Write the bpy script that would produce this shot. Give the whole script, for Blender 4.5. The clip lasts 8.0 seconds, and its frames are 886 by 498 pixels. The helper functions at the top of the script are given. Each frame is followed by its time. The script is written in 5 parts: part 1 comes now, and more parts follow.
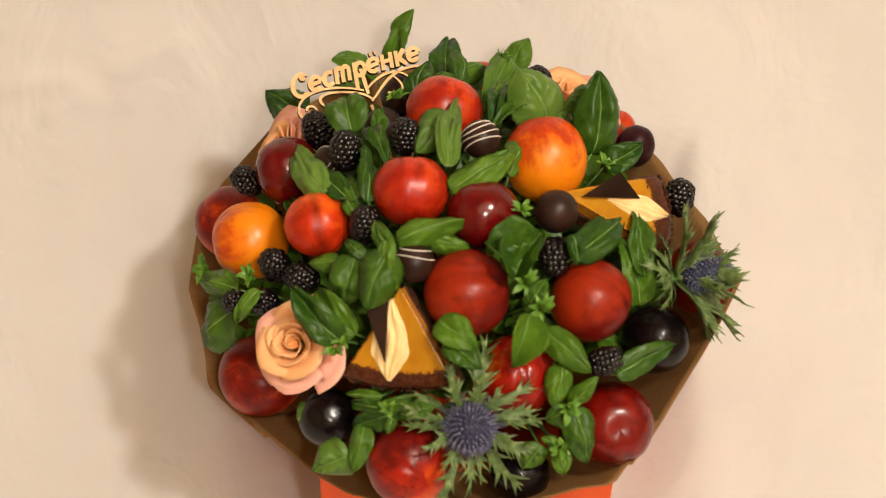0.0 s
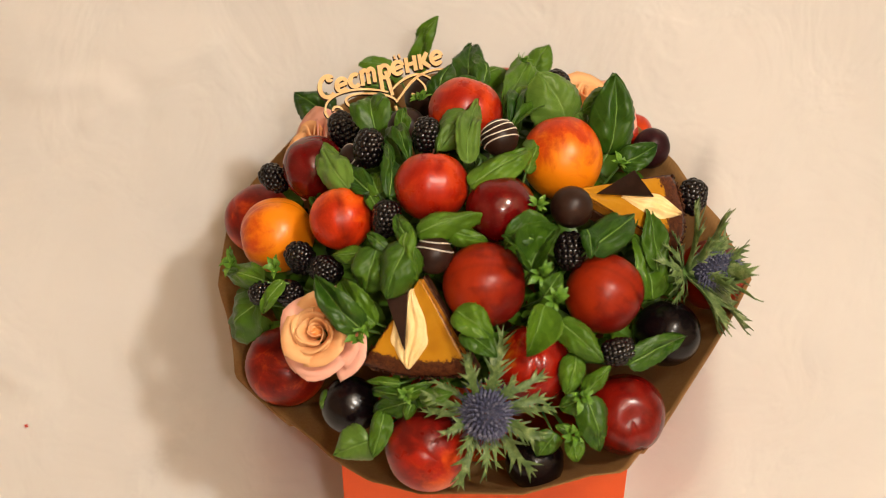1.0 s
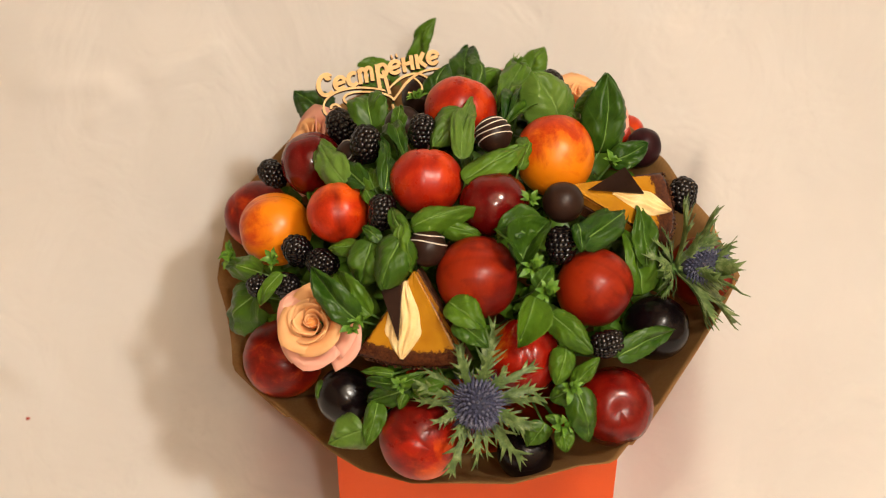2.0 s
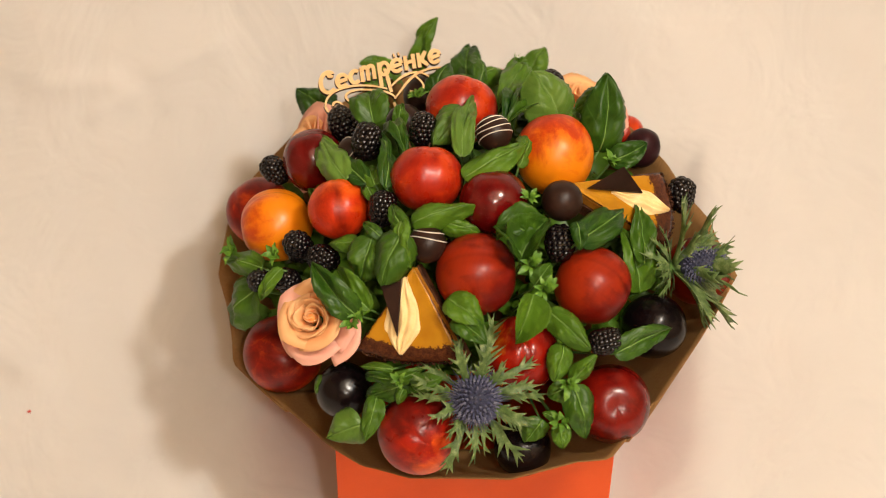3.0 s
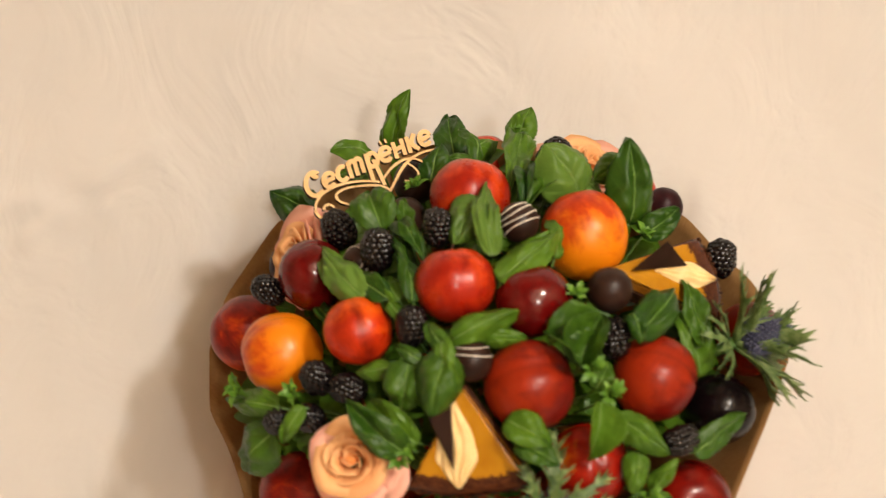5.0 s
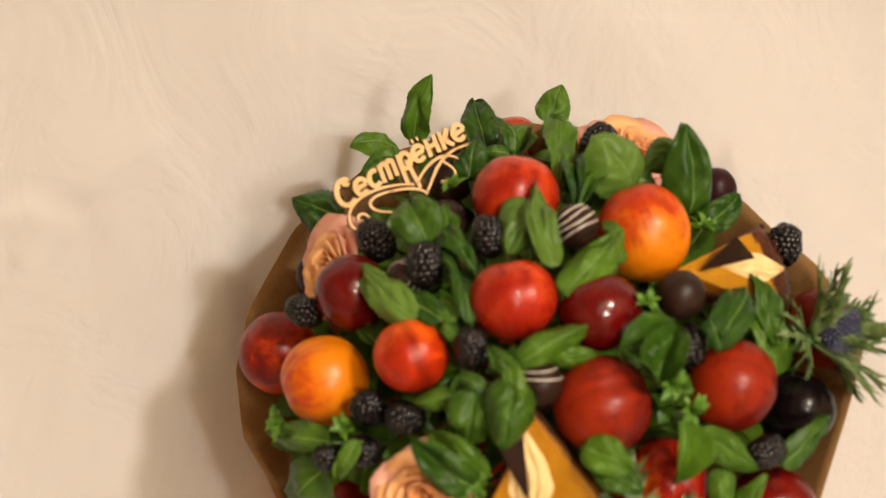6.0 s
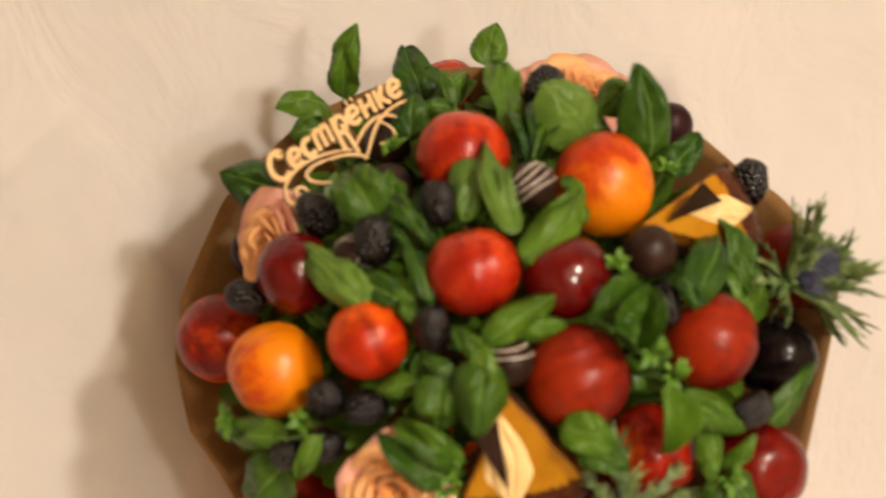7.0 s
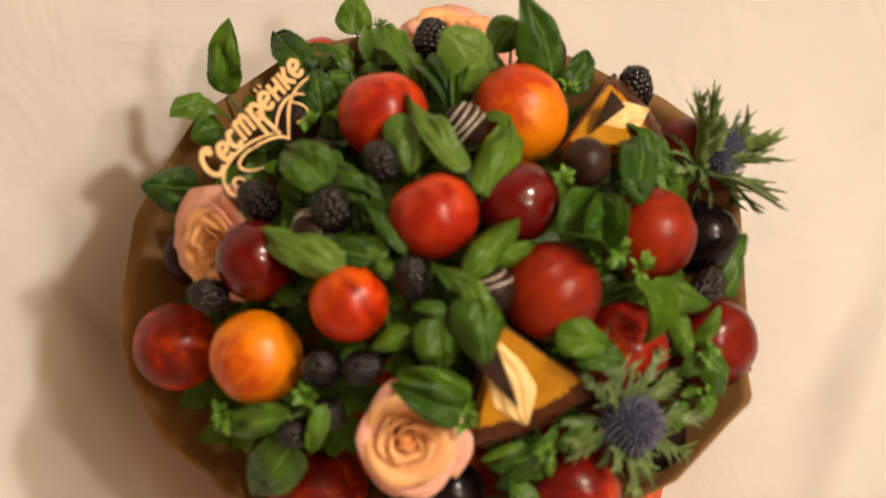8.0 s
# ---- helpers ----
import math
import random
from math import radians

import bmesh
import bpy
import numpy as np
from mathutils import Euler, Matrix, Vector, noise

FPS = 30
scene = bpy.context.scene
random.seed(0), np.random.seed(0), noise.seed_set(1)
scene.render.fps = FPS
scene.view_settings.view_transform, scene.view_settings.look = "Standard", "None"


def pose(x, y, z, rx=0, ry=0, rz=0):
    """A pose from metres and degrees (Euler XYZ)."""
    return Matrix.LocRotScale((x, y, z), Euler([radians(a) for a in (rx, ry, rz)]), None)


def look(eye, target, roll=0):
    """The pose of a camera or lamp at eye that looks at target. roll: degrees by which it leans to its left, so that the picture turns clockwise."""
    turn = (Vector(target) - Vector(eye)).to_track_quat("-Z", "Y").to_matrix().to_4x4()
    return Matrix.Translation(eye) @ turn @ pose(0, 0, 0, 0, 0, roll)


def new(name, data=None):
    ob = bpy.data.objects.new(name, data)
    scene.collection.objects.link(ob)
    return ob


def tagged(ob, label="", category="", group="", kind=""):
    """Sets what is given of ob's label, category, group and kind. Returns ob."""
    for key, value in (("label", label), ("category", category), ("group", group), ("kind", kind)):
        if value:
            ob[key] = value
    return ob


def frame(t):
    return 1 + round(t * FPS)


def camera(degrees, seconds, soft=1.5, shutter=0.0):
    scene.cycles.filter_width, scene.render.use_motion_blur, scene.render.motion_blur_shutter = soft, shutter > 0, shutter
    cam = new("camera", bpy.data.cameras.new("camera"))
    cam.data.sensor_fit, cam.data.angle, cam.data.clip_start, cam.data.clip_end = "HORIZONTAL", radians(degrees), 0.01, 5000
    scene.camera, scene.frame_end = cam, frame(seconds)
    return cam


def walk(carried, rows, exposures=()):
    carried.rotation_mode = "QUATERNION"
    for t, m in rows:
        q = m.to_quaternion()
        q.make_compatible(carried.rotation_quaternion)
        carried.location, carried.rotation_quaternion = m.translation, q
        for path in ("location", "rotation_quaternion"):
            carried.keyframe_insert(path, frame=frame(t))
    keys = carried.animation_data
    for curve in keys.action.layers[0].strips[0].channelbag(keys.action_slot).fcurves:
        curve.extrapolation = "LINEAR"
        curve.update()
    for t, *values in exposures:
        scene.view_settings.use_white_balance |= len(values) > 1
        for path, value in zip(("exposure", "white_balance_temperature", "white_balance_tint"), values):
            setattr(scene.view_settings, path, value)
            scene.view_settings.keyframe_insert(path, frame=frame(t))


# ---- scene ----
# ---- camera ----
cam = camera(28.00, 8.0, soft=1.05, shutter=0.3)
cam.data.dof.use_dof = True
cam.data.dof.focus_distance = 1.54
cam.data.dof.aperture_fstop = 4.5
walk(cam, [
    (0.0, pose(-0.0604, -0.9884, 1.4415, 43.154, -0.524, -1.555)),
    (0.5, pose(-0.0505, -1.0217, 1.4444, 44.165, 0.086, -0.626)),
    (1.0, pose(-0.0451, -1.0488, 1.4537, 44.333, 0.048, -0.315)),
    (1.5, pose(-0.0380, -1.0722, 1.4571, 44.732, 0.015, -0.015)),
    (3.0, pose(-0.0335, -1.1009, 1.4634, 45.185, -0.482, 0.557)),
    (3.5, pose(-0.0335, -1.1025, 1.4607, 45.156, -0.605, 0.908)),
    (4.0, pose(-0.0566, -1.0892, 1.4509, 44.799, -0.444, 0.926)),
    (4.5, pose(-0.1236, -1.0108, 1.4336, 44.265, -0.164, -3.511)),
    (5.0, pose(-0.2055, -0.8922, 1.4197, 44.341, 0.271, -9.463)),
    (5.2, pose(-0.2604, -0.8518, 1.4097, 43.118, 1.170, -12.705)),
    (6.3, pose(-0.2798, -0.6957, 1.4022, 39.754, 0.686, -14.775)),
    (6.5, pose(-0.2841, -0.6707, 1.3960, 38.792, 0.885, -15.950)),
    (7.0, pose(-0.2809, -0.6179, 1.3756, 36.490, 0.949, -19.677)),
    (7.5, pose(-0.3583, -0.5923, 1.3694, 35.288, -1.261, -26.751)),
    (8.0, pose(-0.5052, -0.5737, 1.3862, 37.118, -0.779, -37.140)),
], [(0.0, 0.0, 6500, 10), (5.2, 0.0, 6500, 10), (6.6, 0.0, 6600, 10), (7.2, -0.04, 6800, 11), (8.0, -0.06, 6850, 11)])


# ---- light ----
world = bpy.data.worlds.new("room_air")
scene.world = world
world.use_nodes = True
world.node_tree.nodes["Background"].inputs["Color"].default_value = (1.0, 0.90, 0.80, 1)
world.node_tree.nodes["Background"].inputs["Strength"].default_value = 0.012


def bulb(x, y, z, watts, size):
    lamp = bpy.data.lights.new("ceiling_bulb", "POINT")
    lamp.energy, lamp.color, lamp.shadow_soft_size = watts, LAMP_TINT, size
    ob = new("ceiling_bulb", lamp)
    ob.location = (x, y, z)
    return ob


LAMP_TINT = (0.925, 0.897, 0.835)
bulb(1.02, -1.10, 2.82, 187, 0.10)
bulb(0.45, -2.35, 2.82, 114, 0.10)
# Unseen warm fill disk, added in place of light bounced off the ceiling.
bounce_fill = bpy.data.lights.new("bounce_fill", "AREA")
bounce_fill.energy, bounce_fill.color = 20, (1.0, 0.80, 0.56)
bounce_fill.shape, bounce_fill.size = "DISK", 2.2
new("bounce_fill", bounce_fill).matrix_world = look((0.4, -1.5, 2.94), (0.4, -1.5, 0))


# ---- materials ----
def ramp(nt, fac, stops):
    r = nt.nodes.new("ShaderNodeValToRGB")
    while len(r.color_ramp.elements) < len(stops):
        r.color_ramp.elements.new(0.5)
    for e, (pos, col) in zip(r.color_ramp.elements, stops):
        e.position, e.color = pos, (*col, 1) if len(col) == 3 else col
    nt.links.new(fac, r.inputs[0])
    return r.outputs[0]


def noise_tex(nt, vec, scale, detail=3.0, rough=0.55, warp=0.0):
    n = nt.nodes.new("ShaderNodeTexNoise")
    n.inputs["Scale"].default_value, n.inputs["Detail"].default_value = scale, detail
    n.inputs["Roughness"].default_value, n.inputs["Distortion"].default_value = rough, warp
    nt.links.new(vec, n.inputs["Vector"])
    return n.outputs[0]


def math_node(nt, op, a, b):
    n = nt.nodes.new("ShaderNodeMath")
    n.operation = op
    for i, v in enumerate((a, b)):
        if isinstance(v, (int, float)):
            n.inputs[i].default_value = v
        elif v is not None:
            nt.links.new(v, n.inputs[i])
    return n.outputs[0]


def mix_col(nt, fac, a, b, how="MIX"):
    n = nt.nodes.new("ShaderNodeMix")
    n.data_type, n.blend_type = "RGBA", how
    for i, v in ((0, fac), (6, a), (7, b)):
        if isinstance(v, (int, float)):
            n.inputs[i].default_value = v
        elif isinstance(v, tuple):
            n.inputs[i].default_value = (*v, 1)
        else:
            nt.links.new(v, n.inputs[i])
    return n.outputs[2]


def bumped(nt, height, strength, dist):
    b = nt.nodes.new("ShaderNodeBump")
    b.inputs["Strength"].default_value, b.inputs["Distance"].default_value = strength, dist
    nt.links.new(height, b.inputs["Height"])
    return b.outputs[0]


def base_mat(name, rough=0.5, spec=0.5):
    m = bpy.data.materials.new(name)
    m.use_nodes = True
    nt = m.node_tree
    p = nt.nodes["Principled BSDF"]
    p.inputs["Roughness"].default_value = rough
    p.inputs["Specular IOR Level"].default_value = spec
    co = nt.nodes.new("ShaderNodeTexCoord")
    return m, nt, p, co


def stretched(nt, vec, sx, sy, sz):
    n = nt.nodes.new("ShaderNodeMapping")
    n.inputs["Scale"].default_value = (sx, sy, sz)
    nt.links.new(vec, n.inputs["Vector"])
    return n.outputs[0]


def speckled(name, cols, scale, rough=0.5, spec=0.5, bump=0.2, dist=0.0005, fine=900, space="Object"):
    """A surface that varies between three tints at a coarse and a fine scale."""
    m, nt, p, co = base_mat(name, rough, spec)
    v = co.outputs[space]
    coarse = noise_tex(nt, v, scale, 4)
    grain = noise_tex(nt, v, fine, 2)
    f = math_node(nt, "ADD", math_node(nt, "MULTIPLY", coarse, 0.75), math_node(nt, "MULTIPLY", grain, 0.25))
    nt.links.new(ramp(nt, f, [(0.35, cols[0]), (0.5, cols[1]), (0.65, cols[2])]), p.inputs["Base Color"])
    nt.links.new(bumped(nt, f, bump, dist), p.inputs["Normal"])
    return m


def fruit_skin(name, under, over, dark, cover, lean=(0, 0, 1), pull=8.0, rough=0.33, spec=0.5, scale=32, coat=0.0, seam=0.0, seam_wide=0.002):
    """Fruit skin: a pale ground colour, a blush over it that leans to one side, dark streaks and tiny pale dots."""
    m, nt, p, co = base_mat(name, rough, spec)
    v = co.outputs["Object"]
    n1 = noise_tex(nt, v, scale, 5, 0.62, 0.6)
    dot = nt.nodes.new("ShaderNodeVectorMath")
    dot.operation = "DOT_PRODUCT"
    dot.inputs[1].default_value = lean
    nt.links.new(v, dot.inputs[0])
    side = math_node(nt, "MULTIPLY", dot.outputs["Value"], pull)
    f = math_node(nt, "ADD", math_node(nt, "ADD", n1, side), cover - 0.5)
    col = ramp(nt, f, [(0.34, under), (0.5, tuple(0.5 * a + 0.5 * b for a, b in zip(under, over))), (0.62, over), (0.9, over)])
    streak = noise_tex(nt, stretched(nt, v, 1, 1, 0.35), 75, 4, 0.6, 0.3)
    col = mix_col(nt, ramp(nt, math_node(nt, "ADD", math_node(nt, "MULTIPLY", streak, 0.6), math_node(nt, "MULTIPLY", f, 0.4)), [(0.5, (0, 0, 0)), (0.72, (1, 1, 1))]), col, dark)
    specks = nt.nodes.new("ShaderNodeTexVoronoi")
    specks.inputs["Scale"].default_value = 420
    nt.links.new(v, specks.inputs["Vector"])
    pale = tuple(min(1, c * 1.5 + 0.06) for c in over)
    col = mix_col(nt, ramp(nt, specks.outputs["Distance"], [(0.08, (0.20, 0.20, 0.20)), (0.22, (0, 0, 0))]), col, pale)
    if seam:
        xyz = nt.nodes.new("ShaderNodeSeparateXYZ")
        nt.links.new(v, xyz.inputs[0])
        off = math_node(nt, "ADD", math_node(nt, "ABSOLUTE", xyz.outputs[1], None), math_node(nt, "MULTIPLY", noise_tex(nt, v, 90, 3), seam_wide * 0.8))
        near = math_node(nt, "SUBTRACT", 1.0, math_node(nt, "DIVIDE", off, seam_wide * 1.8))
        side_of = math_node(nt, "MULTIPLY", xyz.outputs[0], 60.0)
        line = nt.nodes.new("ShaderNodeClamp")
        nt.links.new(math_node(nt, "MULTIPLY", math_node(nt, "MAXIMUM", near, 0.0), math_node(nt, "MAXIMUM", math_node(nt, "MINIMUM", side_of, 1.0), 0.0)), line.inputs[0])
        col = mix_col(nt, math_node(nt, "MULTIPLY", line.outputs[0], seam), col, tuple(0.6 * c for c in dark))
    nt.links.new(col, p.inputs["Base Color"])
    rr = nt.nodes.new("ShaderNodeMapRange")
    rr.inputs[3].default_value, rr.inputs[4].default_value = rough - 0.06, rough + 0.10
    nt.links.new(noise_tex(nt, v, 55, 3), rr.inputs[0])
    nt.links.new(rr.outputs[0], p.inputs["Roughness"])
    nt.links.new(bumped(nt, noise_tex(nt, v, 130, 4), 0.10, 0.0012), p.inputs["Normal"])
    p.inputs["Coat Weight"].default_value = coat
    return m


def leaf_mat(name, deep, fresh, rib):
    m, nt, p, co = base_mat(name, 0.38, 0.30)
    uv = nt.nodes.new("ShaderNodeSeparateXYZ")
    nt.links.new(co.outputs["UV"], uv.inputs[0])
    across = math_node(nt, "ABSOLUTE", math_node(nt, "SUBTRACT", uv.outputs[0], 0.5), None)
    along = uv.outputs[1]
    vein = math_node(nt, "ABSOLUTE", math_node(nt, "SINE", math_node(nt, "SUBTRACT", math_node(nt, "MULTIPLY", along, 17.0), math_node(nt, "MULTIPLY", across, 15.0)), None), None)
    side = ramp(nt, vein, [(0.0, (1, 1, 1)), (0.22, (0, 0, 0))])
    mid = ramp(nt, across, [(0.012, (1, 1, 1)), (0.045, (0, 0, 0))])
    info = nt.nodes.new("ShaderNodeObjectInfo")
    patch = noise_tex(nt, co.outputs["Object"], 60, 4, 0.6, 0.5)
    f = math_node(nt, "ADD", math_node(nt, "MULTIPLY", patch, 0.55), math_node(nt, "MULTIPLY", info.outputs["Random"], 0.45))
    col = ramp(nt, f, [(0.22, deep), (0.5, tuple(0.5 * (a + b) for a, b in zip(deep, fresh))), (0.74, fresh)])
    col = mix_col(nt, math_node(nt, "MULTIPLY", side, 0.08), col, rib)
    col = mix_col(nt, math_node(nt, "MULTIPLY", mid, 0.24), col, rib)
    nt.links.new(col, p.inputs["Base Color"])
    puff = math_node(nt, "SUBTRACT", math_node(nt, "MULTIPLY", noise_tex(nt, co.outputs["Object"], 120, 2, 0.5, 0.3), 0.9), math_node(nt, "MAXIMUM", math_node(nt, "MULTIPLY", side, 0.16), mid))
    nt.links.new(bumped(nt, puff, 0.55, 0.0016), p.inputs["Normal"])
    glow = nt.nodes.new("ShaderNodeBsdfTranslucent")
    nt.links.new(col, glow.inputs["Color"])
    both = nt.nodes.new("ShaderNodeMixShader")
    both.inputs[0].default_value = 0.16
    nt.links.new(p.outputs[0], both.inputs[1])
    nt.links.new(glow.outputs[0], both.inputs[2])
    nt.links.new(both.outputs[0], nt.nodes["Material Output"].inputs[0])
    return m


def petal_mat(name, heart, edge):
    m, nt, p, co = base_mat(name, 0.55, 0.25)
    uv = nt.nodes.new("ShaderNodeSeparateXYZ")
    nt.links.new(co.outputs["UV"], uv.inputs[0])
    f = math_node(nt, "ADD", math_node(nt, "MULTIPLY", uv.outputs[1], 0.8), math_node(nt, "MULTIPLY", noise_tex(nt, co.outputs["Object"], 60, 3), 0.25))
    col = ramp(nt, f, [(0.25, heart), (0.95, edge)])
    nt.links.new(col, p.inputs["Base Color"])
    nt.links.new(bumped(nt, noise_tex(nt, stretched(nt, co.outputs["UV"], 26, 2, 1), 2.0, 3), 0.16, 0.0008), p.inputs["Normal"])
    glow = nt.nodes.new("ShaderNodeBsdfTranslucent")
    nt.links.new(col, glow.inputs["Color"])
    both = nt.nodes.new("ShaderNodeMixShader")
    both.inputs[0].default_value = 0.30
    nt.links.new(p.outputs[0], both.inputs[1])
    nt.links.new(glow.outputs[0], both.inputs[2])
    nt.links.new(both.outputs[0], nt.nodes["Material Output"].inputs[0])
    return m


def cloth_mat():
    m, nt, p, co = base_mat("cream_cotton_sheet", 0.85, 0.15)
    v = co.outputs["Object"]
    stain = noise_tex(nt, v, 3.5, 4, 0.55, 0.4)
    weave = noise_tex(nt, v, 1400, 1)
    col = ramp(nt, stain, [(0.3, (0.545, 0.53, 0.505)), (0.7, (0.61, 0.595, 0.57))])
    nt.links.new(mix_col(nt, math_node(nt, "MULTIPLY", weave, 0.12), col, (0.50, 0.47, 0.43)), p.inputs["Base Color"])
    fold = nt.nodes.new("ShaderNodeTexVoronoi")
    fold.inputs["Scale"].default_value = 5.5
    shifted = nt.nodes.new("ShaderNodeVectorMath")
    shifted.operation = "MULTIPLY_ADD"
    drift = nt.nodes.new("ShaderNodeTexNoise")
    drift.inputs["Scale"].default_value = 4.0
    nt.links.new(v, drift.inputs["Vector"])
    nt.links.new(drift.outputs["Color"], shifted.inputs[0])
    shifted.inputs[1].default_value = (0.22, 0.22, 0.22)
    nt.links.new(v, shifted.inputs[2])
    nt.links.new(shifted.outputs[0], fold.inputs["Vector"])
    h = math_node(nt, "ADD", noise_tex(nt, stretched(nt, v, 1.0, 1.0, 0.6), 9, 4, 0.5, 0.8), math_node(nt, "MULTIPLY", weave, 0.02))
    h = math_node(nt, "ADD", h, math_node(nt, "MULTIPLY", fold.outputs["Distance"], 0.55))
    nt.links.new(bumped(nt, h, 0.60, 0.016), p.inputs["Normal"])
    return m


def kraft_mat():
    m, nt, p, co = base_mat("kraft_paper", 0.58, 0.25)
    v = co.outputs["Object"]
    fibre = noise_tex(nt, stretched(nt, v, 1, 1, 0.12), 420, 3)
    cloud = noise_tex(nt, v, 22, 4)
    f = math_node(nt, "ADD", math_node(nt, "MULTIPLY", fibre, 0.4), math_node(nt, "MULTIPLY", cloud, 0.6))
    col = ramp(nt, f, [(0.3, (0.25, 0.128, 0.042)), (0.7, (0.36, 0.200, 0.074))])
    nt.links.new(col, p.inputs["Base Color"])
    nt.links.new(bumped(nt, f, 0.3, 0.0015), p.inputs["Normal"])
    glow = nt.nodes.new("ShaderNodeBsdfTranslucent")
    nt.links.new(col, glow.inputs["Color"])
    both = nt.nodes.new("ShaderNodeMixShader")
    both.inputs[0].default_value = 0.28
    nt.links.new(p.outputs[0], both.inputs[1])
    nt.links.new(glow.outputs[0], both.inputs[2])
    nt.links.new(both.outputs[0], nt.nodes["Material Output"].inputs[0])
    return m


def caramel_mat():
    """Baked caramel glaze, scorched in flecks towards the rounded edge of the slice."""
    m, nt, p, co = base_mat("caramel_glaze", 0.25, 0.30)
    v = co.outputs["Object"]
    flecks = noise_tex(nt, v, 300, 5, 0.7)
    clumps = noise_tex(nt, v, 70, 2)
    uv = nt.nodes.new("ShaderNodeSeparateXYZ")
    nt.links.new(co.outputs["UV"], uv.inputs[0])
    toward = math_node(nt, "MULTIPLY", math_node(nt, "SUBTRACT", uv.outputs[1], 0.80), 4.0)
    flank = math_node(nt, "MULTIPLY", math_node(nt, "SUBTRACT", math_node(nt, "ABSOLUTE", math_node(nt, "SUBTRACT", uv.outputs[0], 0.5), None), 0.47), 7.0)
    f = math_node(nt, "ADD", math_node(nt, "ADD", math_node(nt, "MULTIPLY", flecks, 0.7), math_node(nt, "MULTIPLY", clumps, 0.3)), math_node(nt, "MAXIMUM", math_node(nt, "MAXIMUM", toward, flank), -0.10))
    golden = ramp(nt, noise_tex(nt, v, 40, 3), [(0.3, (0.36, 0.145, 0.005)), (0.7, (0.47, 0.215, 0.010))])
    col = mix_col(nt, ramp(nt, f, [(0.55, (0, 0, 0)), (0.63, (1, 1, 1))]), golden, ramp(nt, flecks, [(0.35, (0.030, 0.008, 0.004)), (0.65, (0.10, 0.028, 0.009))]))
    nt.links.new(col, p.inputs["Base Color"])
    nt.links.new(bumped(nt, f, 0.25, 0.001), p.inputs["Normal"])
    p.inputs["Coat Weight"].default_value = 0.0
    p.inputs["Coat Roughness"].default_value = 0.10
    return m


CLOTH, KRAFT, CARAMEL = cloth_mat(), kraft_mat(), caramel_mat()
CUSTARD = speckled("baked_custard", [(0.38, 0.125, 0.008), (0.48, 0.18, 0.014), (0.56, 0.235, 0.025)], 80, 0.45, 0.4, 0.4, 0.0012)
PLASTER = speckled("beige_plaster", [(0.36, 0.265, 0.17), (0.40, 0.295, 0.19), (0.44, 0.33, 0.215)], 6, 0.85, 0.2)
CARTON = speckled("orange_carton", [(0.66, 0.078, 0.008), (0.70, 0.086, 0.009), (0.74, 0.095, 0.011)], 14, 0.42, 0.3, 0.08, 0.0004)
CRUST = speckled("chocolate_crumb_crust", [(0.025, 0.008, 0.004), (0.060, 0.020, 0.008), (0.12, 0.044, 0.016)], 160, 0.6, 0.2, 0.9, 0.002)
CREAM = speckled("custard_cream", [(0.76, 0.53, 0.22), (0.82, 0.60, 0.28), (0.86, 0.66, 0.34)], 70, 0.42, 0.4, 0.25, 0.0012, 300)
CHOC = speckled("dark_chocolate", [(0.015, 0.006, 0.004), (0.022, 0.009, 0.006), (0.034, 0.014, 0.009)], 60, 0.40, 0.24, 0.15, 0.0006)
DRIZZLE = speckled("white_chocolate", [(0.74, 0.66, 0.54), (0.80, 0.73, 0.62), (0.84, 0.78, 0.68)], 90, 0.4, 0.4, 0.1)
BERRY = speckled("blackberry_skin", [(0.0015, 0.001, 0.0014), (0.0024, 0.0015, 0.002), (0.006, 0.002, 0.003)], 90, 0.20, 0.48, 0.03)
BERRY_CORE = speckled("berry_core", [(0.004, 0.002, 0.003), (0.006, 0.003, 0.004), (0.010, 0.004, 0.006)], 90, 0.6, 0.3, 0.05)
BIRCH = speckled("birch_plywood", [(0.62, 0.38, 0.16), (0.70, 0.45, 0.20), (0.76, 0.51, 0.25)], 45, 0.6, 0.3, 0.1)
BURNT = speckled("burnt_plywood_edge", [(0.03, 0.012, 0.007), (0.06, 0.026, 0.014), (0.10, 0.045, 0.022)], 90, 0.7, 0.2, 0.1)
STALK = speckled("green_stalk", [(0.05, 0.11, 0.018), (0.07, 0.15, 0.028), (0.10, 0.19, 0.04)], 60, 0.5, 0.4, 0.1)
BUDS = speckled("young_basil_tip", [(0.055, 0.15, 0.010), (0.10, 0.22, 0.018), (0.17, 0.32, 0.035)], 120, 0.5, 0.4, 0.2)
LEAF = leaf_mat("basil_leaf", (0.012, 0.052, 0.004), (0.090, 0.190, 0.012), (0.16, 0.27, 0.05))
LEAF_PALE = leaf_mat("pale_basil_leaf", (0.066, 0.140, 0.014), (0.140, 0.250, 0.038), (0.24, 0.35, 0.09))
MIDRIB = speckled("pale_midrib", [(0.11, 0.21, 0.035), (0.15, 0.27, 0.05), (0.20, 0.32, 0.08)], 90, 0.45, 0.3, 0.1)
ROSE_IN = petal_mat("apricot_petal", (0.95, 0.41, 0.11), (0.97, 0.61, 0.30))
ROSE_OUT = petal_mat("pink_petal", (0.97, 0.59, 0.40), (0.96, 0.55, 0.43))
SPINE = speckled("thistle_bract", [(0.034, 0.070, 0.016), (0.090, 0.145, 0.036), (0.22, 0.28, 0.11)], 120, 0.5, 0.4, 0.2)
